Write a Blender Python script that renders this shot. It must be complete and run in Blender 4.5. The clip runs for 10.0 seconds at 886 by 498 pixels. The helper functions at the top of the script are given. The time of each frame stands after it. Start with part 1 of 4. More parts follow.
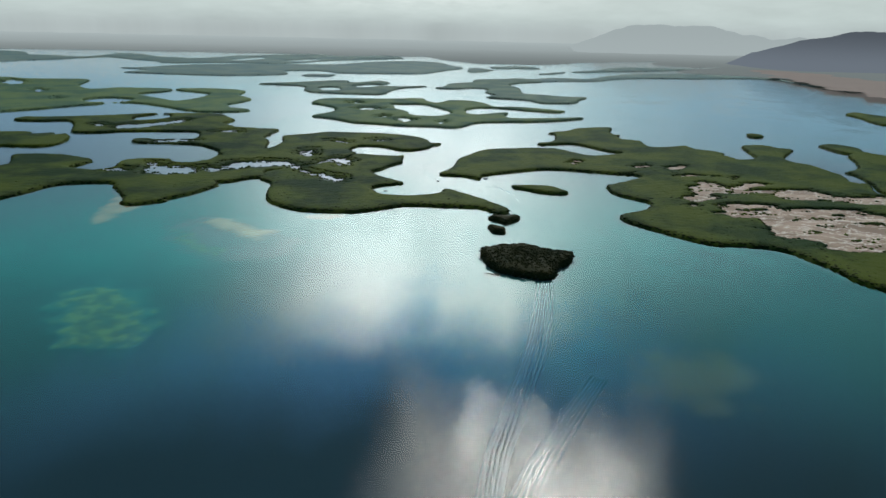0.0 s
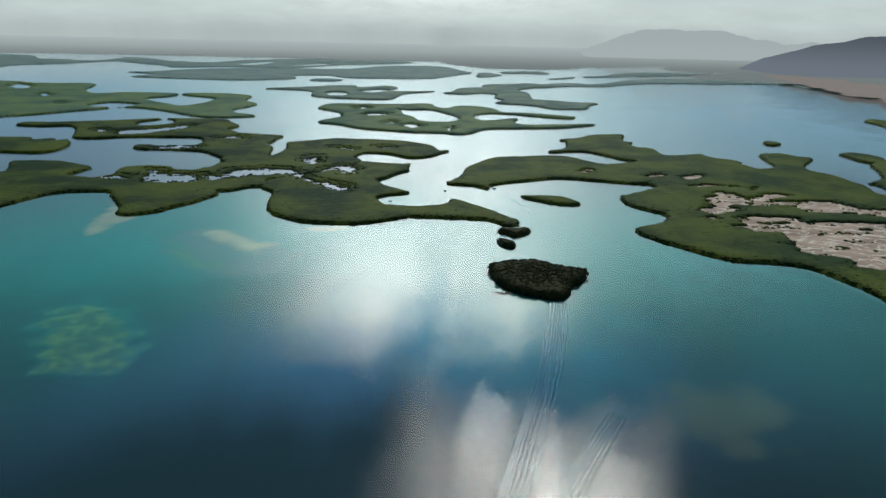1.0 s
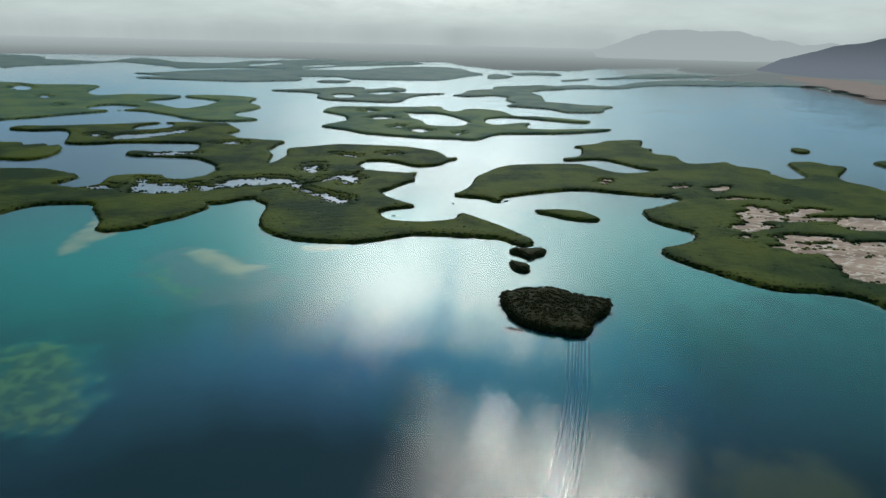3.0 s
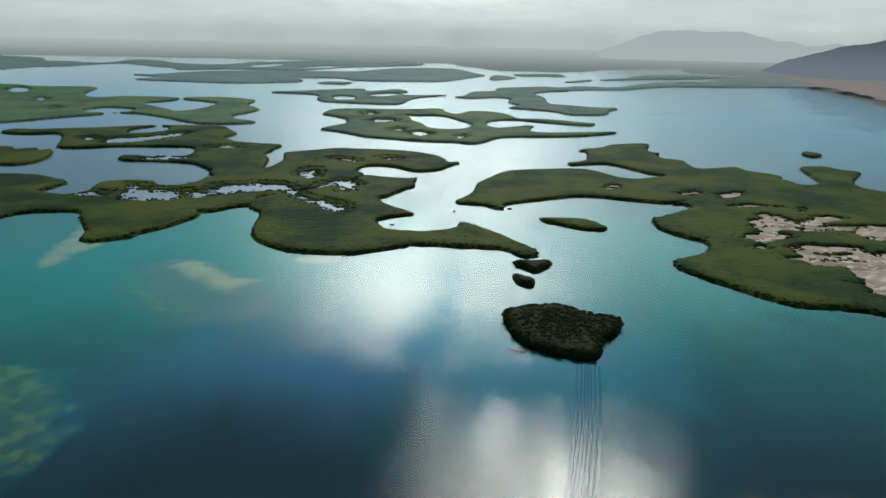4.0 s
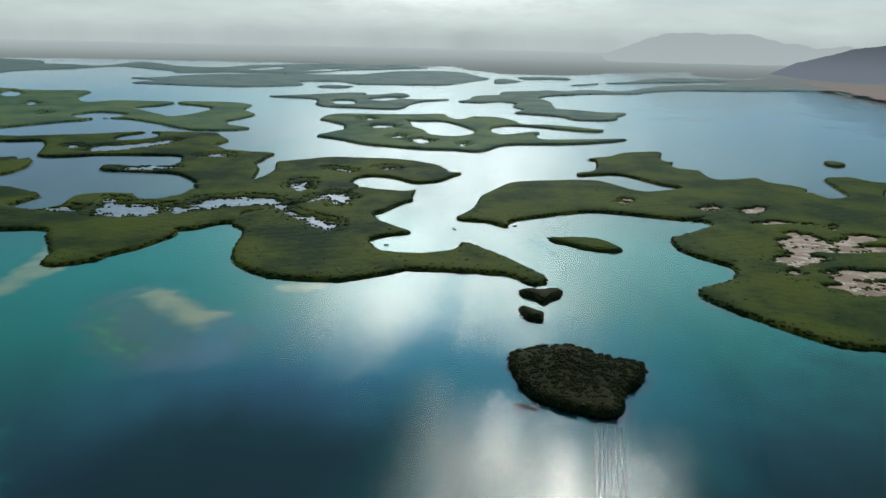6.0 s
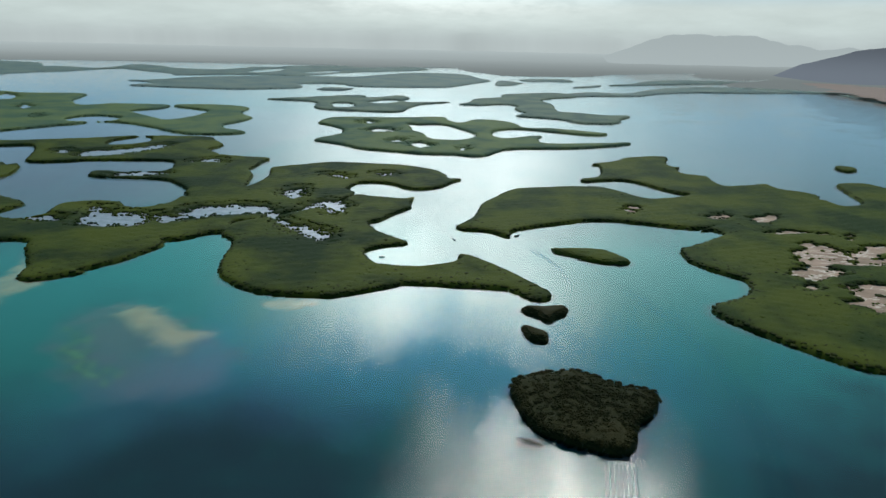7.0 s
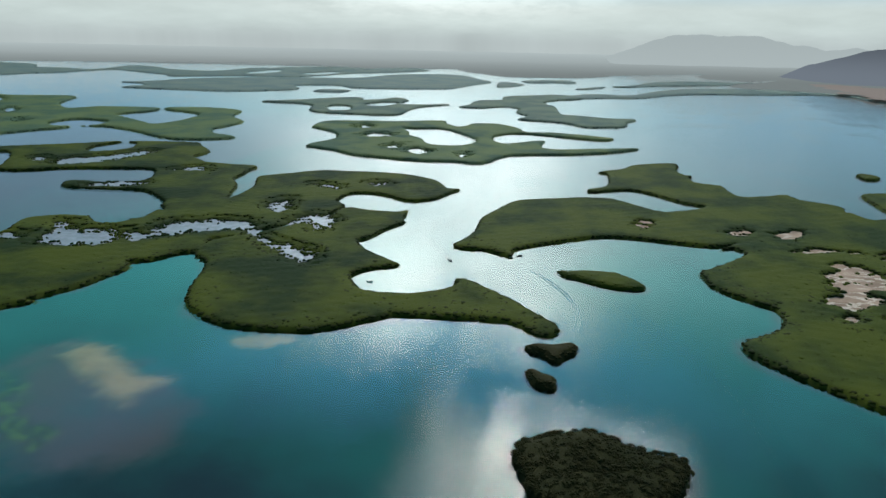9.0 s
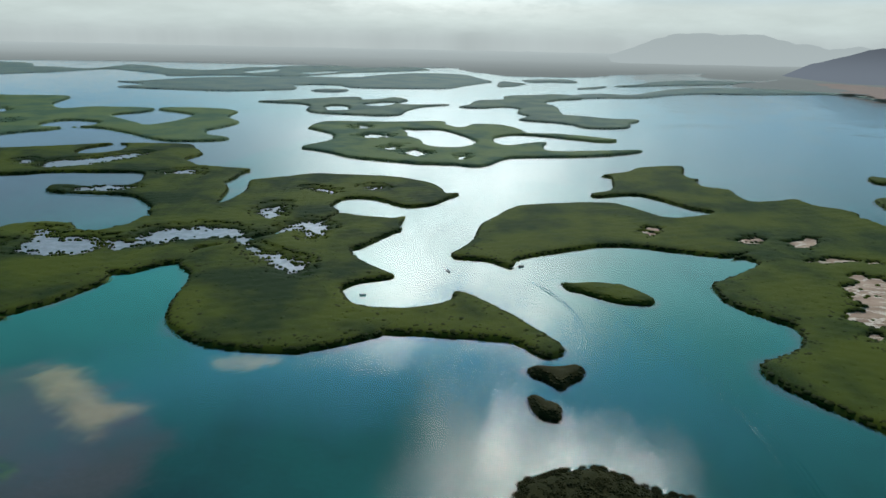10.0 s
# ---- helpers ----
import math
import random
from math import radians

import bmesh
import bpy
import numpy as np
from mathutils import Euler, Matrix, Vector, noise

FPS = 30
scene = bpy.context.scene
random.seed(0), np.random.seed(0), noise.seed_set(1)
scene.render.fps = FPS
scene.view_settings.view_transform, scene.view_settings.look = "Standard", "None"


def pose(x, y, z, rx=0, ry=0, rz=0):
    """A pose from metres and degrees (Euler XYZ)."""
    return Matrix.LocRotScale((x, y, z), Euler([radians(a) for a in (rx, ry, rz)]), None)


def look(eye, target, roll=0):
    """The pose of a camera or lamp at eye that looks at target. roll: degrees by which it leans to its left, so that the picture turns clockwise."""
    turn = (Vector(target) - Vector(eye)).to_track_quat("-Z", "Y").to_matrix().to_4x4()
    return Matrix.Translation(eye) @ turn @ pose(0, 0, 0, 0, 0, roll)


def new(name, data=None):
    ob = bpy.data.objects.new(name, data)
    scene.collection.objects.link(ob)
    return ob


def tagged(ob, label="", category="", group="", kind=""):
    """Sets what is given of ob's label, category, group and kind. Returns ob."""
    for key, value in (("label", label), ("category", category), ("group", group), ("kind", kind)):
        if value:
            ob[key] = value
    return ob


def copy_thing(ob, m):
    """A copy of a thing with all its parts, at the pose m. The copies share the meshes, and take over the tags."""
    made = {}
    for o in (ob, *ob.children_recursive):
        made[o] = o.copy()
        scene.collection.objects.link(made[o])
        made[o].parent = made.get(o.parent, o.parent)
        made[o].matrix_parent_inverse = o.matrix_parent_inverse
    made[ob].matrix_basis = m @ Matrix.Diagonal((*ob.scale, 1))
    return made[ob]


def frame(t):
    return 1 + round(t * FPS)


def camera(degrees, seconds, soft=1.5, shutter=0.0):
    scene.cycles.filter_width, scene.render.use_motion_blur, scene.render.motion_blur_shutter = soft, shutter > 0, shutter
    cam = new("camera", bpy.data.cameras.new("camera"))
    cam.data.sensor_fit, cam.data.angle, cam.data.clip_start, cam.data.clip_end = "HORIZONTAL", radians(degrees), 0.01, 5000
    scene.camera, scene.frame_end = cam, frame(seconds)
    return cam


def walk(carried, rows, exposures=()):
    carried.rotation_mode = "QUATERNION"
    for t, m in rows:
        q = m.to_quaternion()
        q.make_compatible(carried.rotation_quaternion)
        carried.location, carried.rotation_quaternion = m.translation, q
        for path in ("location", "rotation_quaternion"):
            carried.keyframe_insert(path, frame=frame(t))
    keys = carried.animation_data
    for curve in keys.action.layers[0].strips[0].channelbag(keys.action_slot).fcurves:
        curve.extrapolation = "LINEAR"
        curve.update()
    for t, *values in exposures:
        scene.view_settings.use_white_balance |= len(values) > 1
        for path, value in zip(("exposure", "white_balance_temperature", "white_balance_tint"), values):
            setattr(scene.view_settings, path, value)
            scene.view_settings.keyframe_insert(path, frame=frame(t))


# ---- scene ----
HEIGHT = 165.0
cam = camera(71.0, 10.0)
PATH = [  # seconds, east, north, yaw, pitch, lean
    (0, -0.00, -0.00, 0.00, -19.76, -1.23),
    (0.5, 0.44, 13.03, 0.43, -19.54, -1.24),
    (1, 0.87, 26.03, 0.79, -19.41, -1.27),
    (1.5, 1.25, 39.01, 1.10, -19.38, -1.26),
    (2, 1.57, 51.94, 1.38, -19.37, -1.26),
    (2.5, 1.90, 64.82, 1.59, -19.40, -1.28),
    (4, 3.04, 103.31, 1.99, -19.32, -1.21),
    (4.5, 3.44, 116.14, 2.09, -19.28, -1.22),
    (5, 3.86, 129.02, 2.19, -19.22, -1.22),
    (5.5, 4.29, 141.94, 2.29, -19.18, -1.22),
    (7, 5.85, 180.58, 2.52, -18.98, -1.15),
    (7.5, 6.43, 193.44, 2.57, -18.95, -1.15),
    (8, 7.02, 206.27, 2.59, -18.94, -1.16),
    (8.5, 7.56, 219.09, 2.63, -18.94, -1.15),
    (9, 8.08, 231.93, 2.66, -18.94, -1.12),
    (9.5, 8.54, 244.80, 2.70, -18.99, -1.11),
    (10, 9.00, 257.70, 2.72, -19.04, -1.09),
]


def flight(x, y, yaw, pitch, lean):
    a, b = radians(yaw), radians(pitch)
    ahead = Vector((-math.sin(a) * math.cos(b), math.cos(a) * math.cos(b), math.sin(b)))
    eye = Vector((x, y, HEIGHT))
    return look(eye, eye + ahead, -lean)


walk(cam, [(t, flight(*row)) for t, *row in PATH], exposures=((0, 0.80), (5, 0.87), (10, 0.93)))

# ---------------------------------------------------------------- sky and sun
SUN_ELEVATION, SUN_AZIMUTH = 57.0, 8.0  # degrees; azimuth to the east of north
sun_way = Vector((math.sin(radians(SUN_AZIMUTH)) * math.cos(radians(SUN_ELEVATION)),
                  math.cos(radians(SUN_AZIMUTH)) * math.cos(radians(SUN_ELEVATION)), math.sin(radians(SUN_ELEVATION))))


class Nodes:
    """Short hand for a node tree."""

    def __init__(self, tree):
        self.tree = tree
        tree.nodes.clear()

    def add(self, kind, inputs=None, **settings):
        n = self.tree.nodes.new(kind)
        for key, value in settings.items():
            setattr(n, key, value)
        for key, value in (inputs or {}).items():
            if isinstance(value, bpy.types.NodeSocket):
                self.tree.links.new(value, n.inputs[key])
            else:
                n.inputs[key].default_value = value
        return n

    def math(self, operation, a, b=0.0, clamp=False):
        return self.add("ShaderNodeMath", {0: a, 1: b}, operation=operation, use_clamp=clamp).outputs[0]

    def vec(self, operation, a, b=(0, 0, 0)):
        return self.add("ShaderNodeVectorMath", {0: a, 1: b}, operation=operation)

    def noise(self, vector, scale, detail=4.0, rough=0.55):
        return self.add("ShaderNodeTexNoise", {"Vector": vector, "Scale": scale, "Detail": detail, "Roughness": rough}).outputs["Fac"]

    def ramp(self, fac, low, high):
        return self.add("ShaderNodeMapRange", {"Value": fac, "From Min": low, "From Max": high}, interpolation_type="SMOOTHSTEP").outputs[0]

    def mix(self, fac, a, b):
        return self.add("ShaderNodeMix", {0: fac, 6: a, 7: b}, data_type="RGBA").outputs[2]

    def scale(self, colour, k):
        return self.add("ShaderNodeVectorMath", {0: colour, 3: k}, operation="SCALE").outputs[0]


world = bpy.data.worlds.new("sky")
scene.world = world
world.use_nodes = True
w = Nodes(world.node_tree)
way = w.add("ShaderNodeTexCoord").outputs["Generated"]
sky = w.add("ShaderNodeTexSky", sky_type="NISHITA", sun_disc=False, sun_elevation=radians(SUN_ELEVATION),
            sun_rotation=radians(SUN_AZIMUTH), air_density=1.5, dust_density=4.0)
split = w.add("ShaderNodeSeparateXYZ", {0: way})
up = w.math("MAXIMUM", split.outputs[2], 0.0)
deck = w.add("ShaderNodeCombineXYZ", {0: w.math("DIVIDE", split.outputs[0], w.math("ADD", up, 0.22)),
                                      1: w.math("DIVIDE", split.outputs[1], w.math("ADD", up, 0.22)), 2: 3.7}).outputs[0]
lift = w.math("MULTIPLY", w.math("ARCSINE", split.outputs[2]), 180 / math.pi)  # degrees above the horizon


def from_sun(elevation, azimuth):
    """Degrees between a sky direction and the given one."""
    e, a = radians(elevation), radians(azimuth)
    d = w.vec("DOT_PRODUCT", way, (math.sin(a) * math.cos(e), math.cos(a) * math.cos(e), math.sin(e))).outputs["Value"]
    return w.math("MULTIPLY", w.math("ARCCOSINE", w.math("MINIMUM", d, 1.0)), 180 / math.pi)


def fade(angle, strength, width, power=1.0):
    k = w.math("POWER", w.math("DIVIDE", angle, width), power)
    return w.math("MULTIPLY", w.math("EXPONENT", w.math("MULTIPLY", k, -1.0)), strength)


azimuth = w.math("MULTIPLY", w.math("ARCTAN2", split.outputs[0], split.outputs[1]), 180 / math.pi)  # degrees east of north


def off(angle, middle):
    return w.math("ABSOLUTE", w.math("SUBTRACT", angle, middle))


puffs = w.noise(deck, 4.2, 8.0, 0.62)
banks = w.noise(deck, 1.1, 4.0, 0.5)
drifts = w.math("ADD", w.math("MULTIPLY", w.math("SUBTRACT", puffs, 0.5), 14.0), w.math("MULTIPLY", w.math("SUBTRACT", banks, 0.5), 12.0))
billow = w.math("MULTIPLY", w.math("SUBTRACT", w.noise(way, 7.0, 6.0, 0.55), 0.5), 14.0)
ragged = w.math("ADD", lift, w.math("ADD", w.math("MULTIPLY", drifts, 0.6), w.math("MULTIPLY", billow, 0.7)))
# thin bright cloud below the veiled sun, brighter the higher it stands
glow = w.math("MULTIPLY", w.math("ADD", w.math("MULTIPLY", w.ramp(lift, 0.0, 7.0), 0.42), w.math("MULTIPLY", w.math("POWER", w.math("MAXIMUM", lift, 0.0), 2.8), 0.00060)),
              fade(w.math("MAXIMUM", w.math("ADD", off(azimuth, -3.0), w.math("MULTIPLY", drifts, w.math("MULTIPLY", w.ramp(lift, 4.0, 20.0), 0.7))), 0.0), 1.0, 13.5, 2.6))
halo = w.math("MULTIPLY", fade(off(azimuth, 6.0), 0.42, 22.0, 2.4), w.math("MULTIPLY", w.ramp(lift, 4.0, 12.0), w.ramp(ragged, 27.0, 20.0)))
# the veiled sun lights a torn patch of thin cloud
torn = w.math("SUBTRACT", from_sun(40.5, 8.5), w.math("ADD", w.math("MULTIPLY", drifts, 0.5), billow))
disc = w.math("ADD", w.math("MULTIPLY", w.ramp(torn, 15.0, 7.5), 7.5), w.math("MULTIPLY", w.ramp(torn, 8.5, 4.0), 7.0))
fringe_cloud = w.math("MULTIPLY", w.ramp(w.math("SUBTRACT", from_sun(41.0, 15.0), w.math("MULTIPLY", billow, 1.6)), 11.0, 4.0), 1.3)
mottled = w.math("ADD", 0.34, w.math("MULTIPLY", w.ramp(w.noise(way, 15.0, 8.0, 0.62), 0.40, 0.60), 0.80))
disc = w.math("MULTIPLY", w.math("ADD", disc, fringe_cloud), mottled)
# a darker cloud bank crosses the bright sky below the sun
bank = w.math("MULTIPLY", w.ramp(ragged, 25.6, 27.4), w.ramp(ragged, 33.8, 32.4))
thin = w.math("MULTIPLY", w.math("SUBTRACT", 1.0, w.math("MULTIPLY", bank, 0.98)), w.math("ADD", 0.55, w.math("MULTIPLY", w.ramp(puffs, 0.36, 0.58), 0.50)))
low_sky = w.mix(w.ramp(off(azimuth, -4.0), 9.0, 30.0), (0.240, 0.415, 0.470, 1), (0.150, 0.285, 0.395, 1))
# turquoise belt out of view, added to colour the water by its reflection
open_sky = w.mix(w.ramp(lift, 12.0, 19.0), low_sky, (0.085, 0.660, 0.700, 1))
open_sky = w.mix(w.ramp(lift, 22.0, 34.0), open_sky, (0.008, 0.090, 0.190, 1))
sides = w.math("ADD", 0.45, fade(off(azimuth, -1.0), 0.55, 38.0, 3.0))  # dimmer to both sides, to darken the water at the view's edges
open_sky = w.scale(open_sky, w.math("SUBTRACT", 1.0, w.math("MULTIPLY", w.ramp(lift, 5.0, 14.0), w.math("SUBTRACT", 1.0, sides))))
open_sky = w.mix(w.ramp(lift, 5.0, 2.2), open_sky, (0.322, 0.378, 0.372, 1))
open_sky = w.mix(w.ramp(lift, 1.3, -0.6), open_sky, (0.258, 0.297, 0.300, 1))
shade = w.math("ADD", 0.78, w.math("MULTIPLY", w.noise(deck, 1.6, 5.0, 0.6), 0.44))
bright = w.math("MULTIPLY", w.math("MULTIPLY", w.math("ADD", w.math("MULTIPLY", w.math("ADD", glow, halo), w.ramp(ragged, 31.0, 27.0)), disc), thin), shade)
blue_gap = w.scale(w.mix(0.0, (0.16, 0.50, 1.0, 1), (1, 1, 1, 1)), w.math("MULTIPLY", bank, fade(from_sun(30.0, -4.0), 1.35, 24.0, 2.0)))
open_sky = w.vec("ADD", open_sky, blue_gap).outputs[0]
cloud = w.vec("ADD", w.scale(open_sky, shade), w.scale(w.mix(0.0, (0.985, 1.0, 0.955, 1), (1, 1, 1, 1)), bright)).outputs[0]
total = w.mix(0.93, w.scale(sky.outputs[0], 0.05), cloud)
back = w.add("ShaderNodeBackground", {"Color": total, "Strength": 1.0})
w.tree.links.new(back.outputs[0], w.add("ShaderNodeOutputWorld").inputs[0])

sun = new("sun", bpy.data.lights.new("sun", "SUN"))
sun.data.energy, sun.data.angle, sun.data.color = 1.2, radians(12.0), (1.0, 0.95, 0.86)
sun.matrix_world = look(sun_way * 3000, (0, 0, 0))


# ---------------------------------------------------------------- materials
def material(name):
    m = bpy.data.materials.new(name)
    m.use_nodes = True
    return m, Nodes(m.node_tree)


def finish(n, shader):
    n.tree.links.new(shader, n.add("ShaderNodeOutputMaterial").inputs[0])


def place(n):
    return n.add("ShaderNodeNewGeometry").outputs["Position"]


def water_material():
    m, n = material("lagoon_water")
    p = place(n)
    flat = n.vec("MULTIPLY", p, (1.0, 1.0, 0.0)).outputs[0]
    wind = n.add("ShaderNodeMapping", {"Vector": flat, "Rotation": (0, 0, radians(30)), "Scale": (0.45, 1.0, 1.0)}).outputs[0]
    chop = n.noise(wind, 0.62, 3.0, 0.5)
    gust = n.ramp(n.noise(flat, 0.012, 4.0), 0.42, 0.66)
    swell = n.noise(wind, 0.16, 2.0, 0.5)
    ripple = n.noise(wind, 2.4, 2.0, 0.5)
    crests = n.add("ShaderNodeTexWave", {"Vector": wind, "Scale": 0.23, "Distortion": 5.0, "Detail": 3.0, "Detail Scale": 1.0}, wave_type="BANDS", bands_direction="Y").outputs["Fac"]
    high = n.math("ADD", n.math("ADD", n.math("MULTIPLY", chop, 0.32), n.math("MULTIPLY", ripple, 0.07)), n.math("ADD", n.math("MULTIPLY", swell, 0.06), n.math("MULTIPLY", crests, 0.17)))
    bump = n.add("ShaderNodeBump", {"Strength": n.math("ADD", 0.050, n.math("MULTIPLY", gust, 0.056)), "Distance": 1.0, "Height": high}).outputs[0]
    fresnel = n.add("ShaderNodeFresnel", {"IOR": 1.33, "Normal": bump}).outputs[0]
    gloss = n.add("ShaderNodeBsdfGlossy", {"Color": (1, 1, 1, 1), "Roughness": 0.02, "Normal": bump}).outputs[0]
    clear = n.add("ShaderNodeBsdfTransparent", {"Color": (0.80, 0.95, 0.96, 1)}).outputs[0]
    finish(n, n.add("ShaderNodeMixShader", {0: fresnel, 1: clear, 2: gloss}).outputs[0])
    return m


def ridge_material():
    """Steep little waves: too broken to see the bed through."""
    m, n = material("wake_water")
    bump = n.add("ShaderNodeBump", {"Strength": 0.05, "Distance": 1.0, "Height": n.noise(place(n), 1.2, 2.0, 0.5)}).outputs[0]
    deep = n.add("ShaderNodeBsdfDiffuse", {"Color": (0.003, 0.045, 0.058, 1)}).outputs[0]
    gloss = n.add("ShaderNodeBsdfGlossy", {"Color": (1, 1, 1, 1), "Roughness": 0.03, "Normal": bump}).outputs[0]
    fresnel = n.add("ShaderNodeFresnel", {"IOR": 1.33, "Normal": bump}).outputs[0]
    finish(n, n.add("ShaderNodeMixShader", {0: fresnel, 1: deep, 2: gloss}).outputs[0])
    return m


def soil(name, low, high, size, bump=0.3, rough=0.95, stretch=(1.0, 1.0, 1.0)):
    """A dull, mottled ground of two colours at two scales."""
    m, n = material(name)
    p = n.vec("MULTIPLY", place(n), stretch).outputs[0]
    big, fine = n.noise(p, size, 5.0, 0.6), n.noise(p, size * 14, 4.0, 0.6)
    f = n.math("ADD", n.math("MULTIPLY", n.ramp(big, 0.35, 0.65), 0.7), n.math("MULTIPLY", fine, 0.3))
    b = n.add("ShaderNodeBump", {"Strength": bump, "Distance": 0.3, "Height": fine}).outputs[0]
    s = n.add("ShaderNodeBsdfPrincipled", {"Base Color": n.mix(f, (*low, 1), (*high, 1)), "Roughness": rough, "Normal": b})
    finish(n, s.outputs[0])
    return m


def salt_material():
    """Dry tidal flat: brown mud, paler salt in drifts, white crusts along old water lines."""
    m, n = material("dry_salt_flat")
    p = n.vec("MULTIPLY", place(n), (0.55, 1.0, 0.0)).outputs[0]
    bend = n.vec("ADD", p, n.scale(n.add("ShaderNodeTexNoise", {"Vector": p, "Scale": 0.07, "Detail": 4.0}).outputs["Color"], 14.0)).outputs[0]
    broad, fine = n.noise(bend, 0.045, 5.0, 0.6), n.noise(p, 0.9, 4.0, 0.6)
    line = n.math("ABSOLUTE", n.math("SUBTRACT", n.noise(bend, 0.085, 3.0, 0.5), 0.5))
    c = n.mix(n.ramp(broad, 0.35, 0.65), (0.165, 0.108, 0.076, 1), (0.290, 0.205, 0.155, 1))
    c = n.mix(n.math("MULTIPLY", n.ramp(line, 0.035, 0.005), 0.75), c, (0.50, 0.44, 0.38, 1))
    c = n.mix(n.math("MULTIPLY", n.ramp(fine, 0.5, 0.75), 0.45), c, (0.10, 0.075, 0.055, 1))
    b = n.add("ShaderNodeBump", {"Strength": 0.4, "Distance": 0.3, "Height": fine}).outputs[0]
    finish(n, n.add("ShaderNodeBsdfPrincipled", {"Base Color": c, "Roughness": 0.95, "Normal": b}).outputs[0])
    return m


def leaves(name, dark, light, dry, single=False):
    """Foliage: colour varies by plant and in broad drifts, and some light comes through."""
    m, n = material(name)
    p = place(n)
    pick = n.add("ShaderNodeObjectInfo").outputs["Random"] if single else n.add("ShaderNodeNewGeometry").outputs["Random Per Island"]
    drift, fine = n.noise(p, 0.011, 4.0, 0.6), n.noise(p, 1.6, 4.0, 0.65)
    c = n.mix(n.ramp(n.math("ADD", n.math("MULTIPLY", pick, 0.30), n.math("MULTIPLY", fine, 0.70)), 0.22, 0.85), (*dark, 1), (*light, 1))
    c = n.mix(n.math("MULTIPLY", n.ramp(drift, 0.38, 0.60), 0.85), c, (*dry, 1))
    b = n.add("ShaderNodeBump", {"Strength": 0.35, "Distance": 0.5, "Height": n.noise(p, 2.6, 3.0, 0.7)}).outputs[0]
    d = n.add("ShaderNodeBsdfPrincipled", {"Base Color": c, "Roughness": 0.75, "Specular IOR Level": 0.06, "Normal": b}).outputs[0]
    t = n.add("ShaderNodeBsdfTranslucent", {"Color": c, "Normal": b}).outputs[0]
    finish(n, n.add("ShaderNodeMixShader", {0: 0.25, 1: d, 2: t}).outputs[0])
    return m


def bed_material():
    """Light lost with depth put into the colour; clean sand on the bars."""
    m, n = material("lagoon_bed")
    p = place(n)
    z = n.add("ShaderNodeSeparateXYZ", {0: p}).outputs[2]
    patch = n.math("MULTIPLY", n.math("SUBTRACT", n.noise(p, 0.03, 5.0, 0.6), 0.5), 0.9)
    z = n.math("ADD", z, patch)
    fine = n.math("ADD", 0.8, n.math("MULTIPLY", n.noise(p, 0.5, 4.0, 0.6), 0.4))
    # dark to turquoise by height: absorption in the water put into the bed colour
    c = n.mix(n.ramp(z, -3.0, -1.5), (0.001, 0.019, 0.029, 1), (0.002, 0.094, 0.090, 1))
    spots, mottle = n.noise(p, 0.11, 5.0, 0.65), n.noise(p, 0.035, 5.0, 0.6)

    def cover(name, colour, grain, low=0.25, high=0.75):
        a = n.add("ShaderNodeAttribute", attribute_name=name).outputs["Fac"]
        return n.ramp(n.math("ADD", a, n.math("MULTIPLY", n.math("SUBTRACT", grain, 0.5), n.math("MULTIPLY", a, 1.6))), low, high), colour

    # the second cover turns the bed pale blue-green towards the north
    for fac, colour in (cover("vignette", (0.001, 0.017, 0.024, 1), mottle, 0.05, 1.1), cover("far_bed", (0.014, 0.095, 0.108, 1), mottle, 0.0, 1.0), cover("murk_sky_tint", (0.085, 0.092, 0.120, 1), mottle, 0.0, 1.0), cover("mud", (0.080, 0.072, 0.082, 1), mottle, 0.05, 0.95), cover("brown", (0.058, 0.060, 0.032, 1), mottle, 0.1, 1.1),
                        cover("sand", n.mix(spots, (0.27, 0.165, 0.095, 1), (0.44, 0.30, 0.18, 1)), mottle, 0.10, 1.0)):
        c = n.mix(fac, c, colour)
    fac, _ = cover("weed", None, spots, 0.30, 0.95)
    c = n.mix(fac, c, n.mix(n.ramp(spots, 0.42, 0.62), (0.024, 0.066, 0.044, 1), (0.085, 0.135, 0.052, 1)))
    finish(n, n.add("ShaderNodeBsdfPrincipled", {"Base Color": n.scale(c, fine), "Roughness": 0.95}).outputs[0])
    return m


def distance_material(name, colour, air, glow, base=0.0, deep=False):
    """Far backdrop: haze put into its glow, stronger with distance or lower down."""
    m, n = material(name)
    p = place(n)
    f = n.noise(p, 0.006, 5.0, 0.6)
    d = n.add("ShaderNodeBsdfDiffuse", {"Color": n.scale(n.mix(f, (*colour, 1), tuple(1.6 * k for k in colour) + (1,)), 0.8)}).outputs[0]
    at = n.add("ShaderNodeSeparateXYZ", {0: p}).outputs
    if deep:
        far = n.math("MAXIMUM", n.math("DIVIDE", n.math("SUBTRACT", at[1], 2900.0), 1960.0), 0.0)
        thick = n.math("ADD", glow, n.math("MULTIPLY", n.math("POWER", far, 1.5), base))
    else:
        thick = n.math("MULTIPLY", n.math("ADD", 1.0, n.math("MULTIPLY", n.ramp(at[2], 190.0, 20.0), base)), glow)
    # airlight painted as emission on the land itself
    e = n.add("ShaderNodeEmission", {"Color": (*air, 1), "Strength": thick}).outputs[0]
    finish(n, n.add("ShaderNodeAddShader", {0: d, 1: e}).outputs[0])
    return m


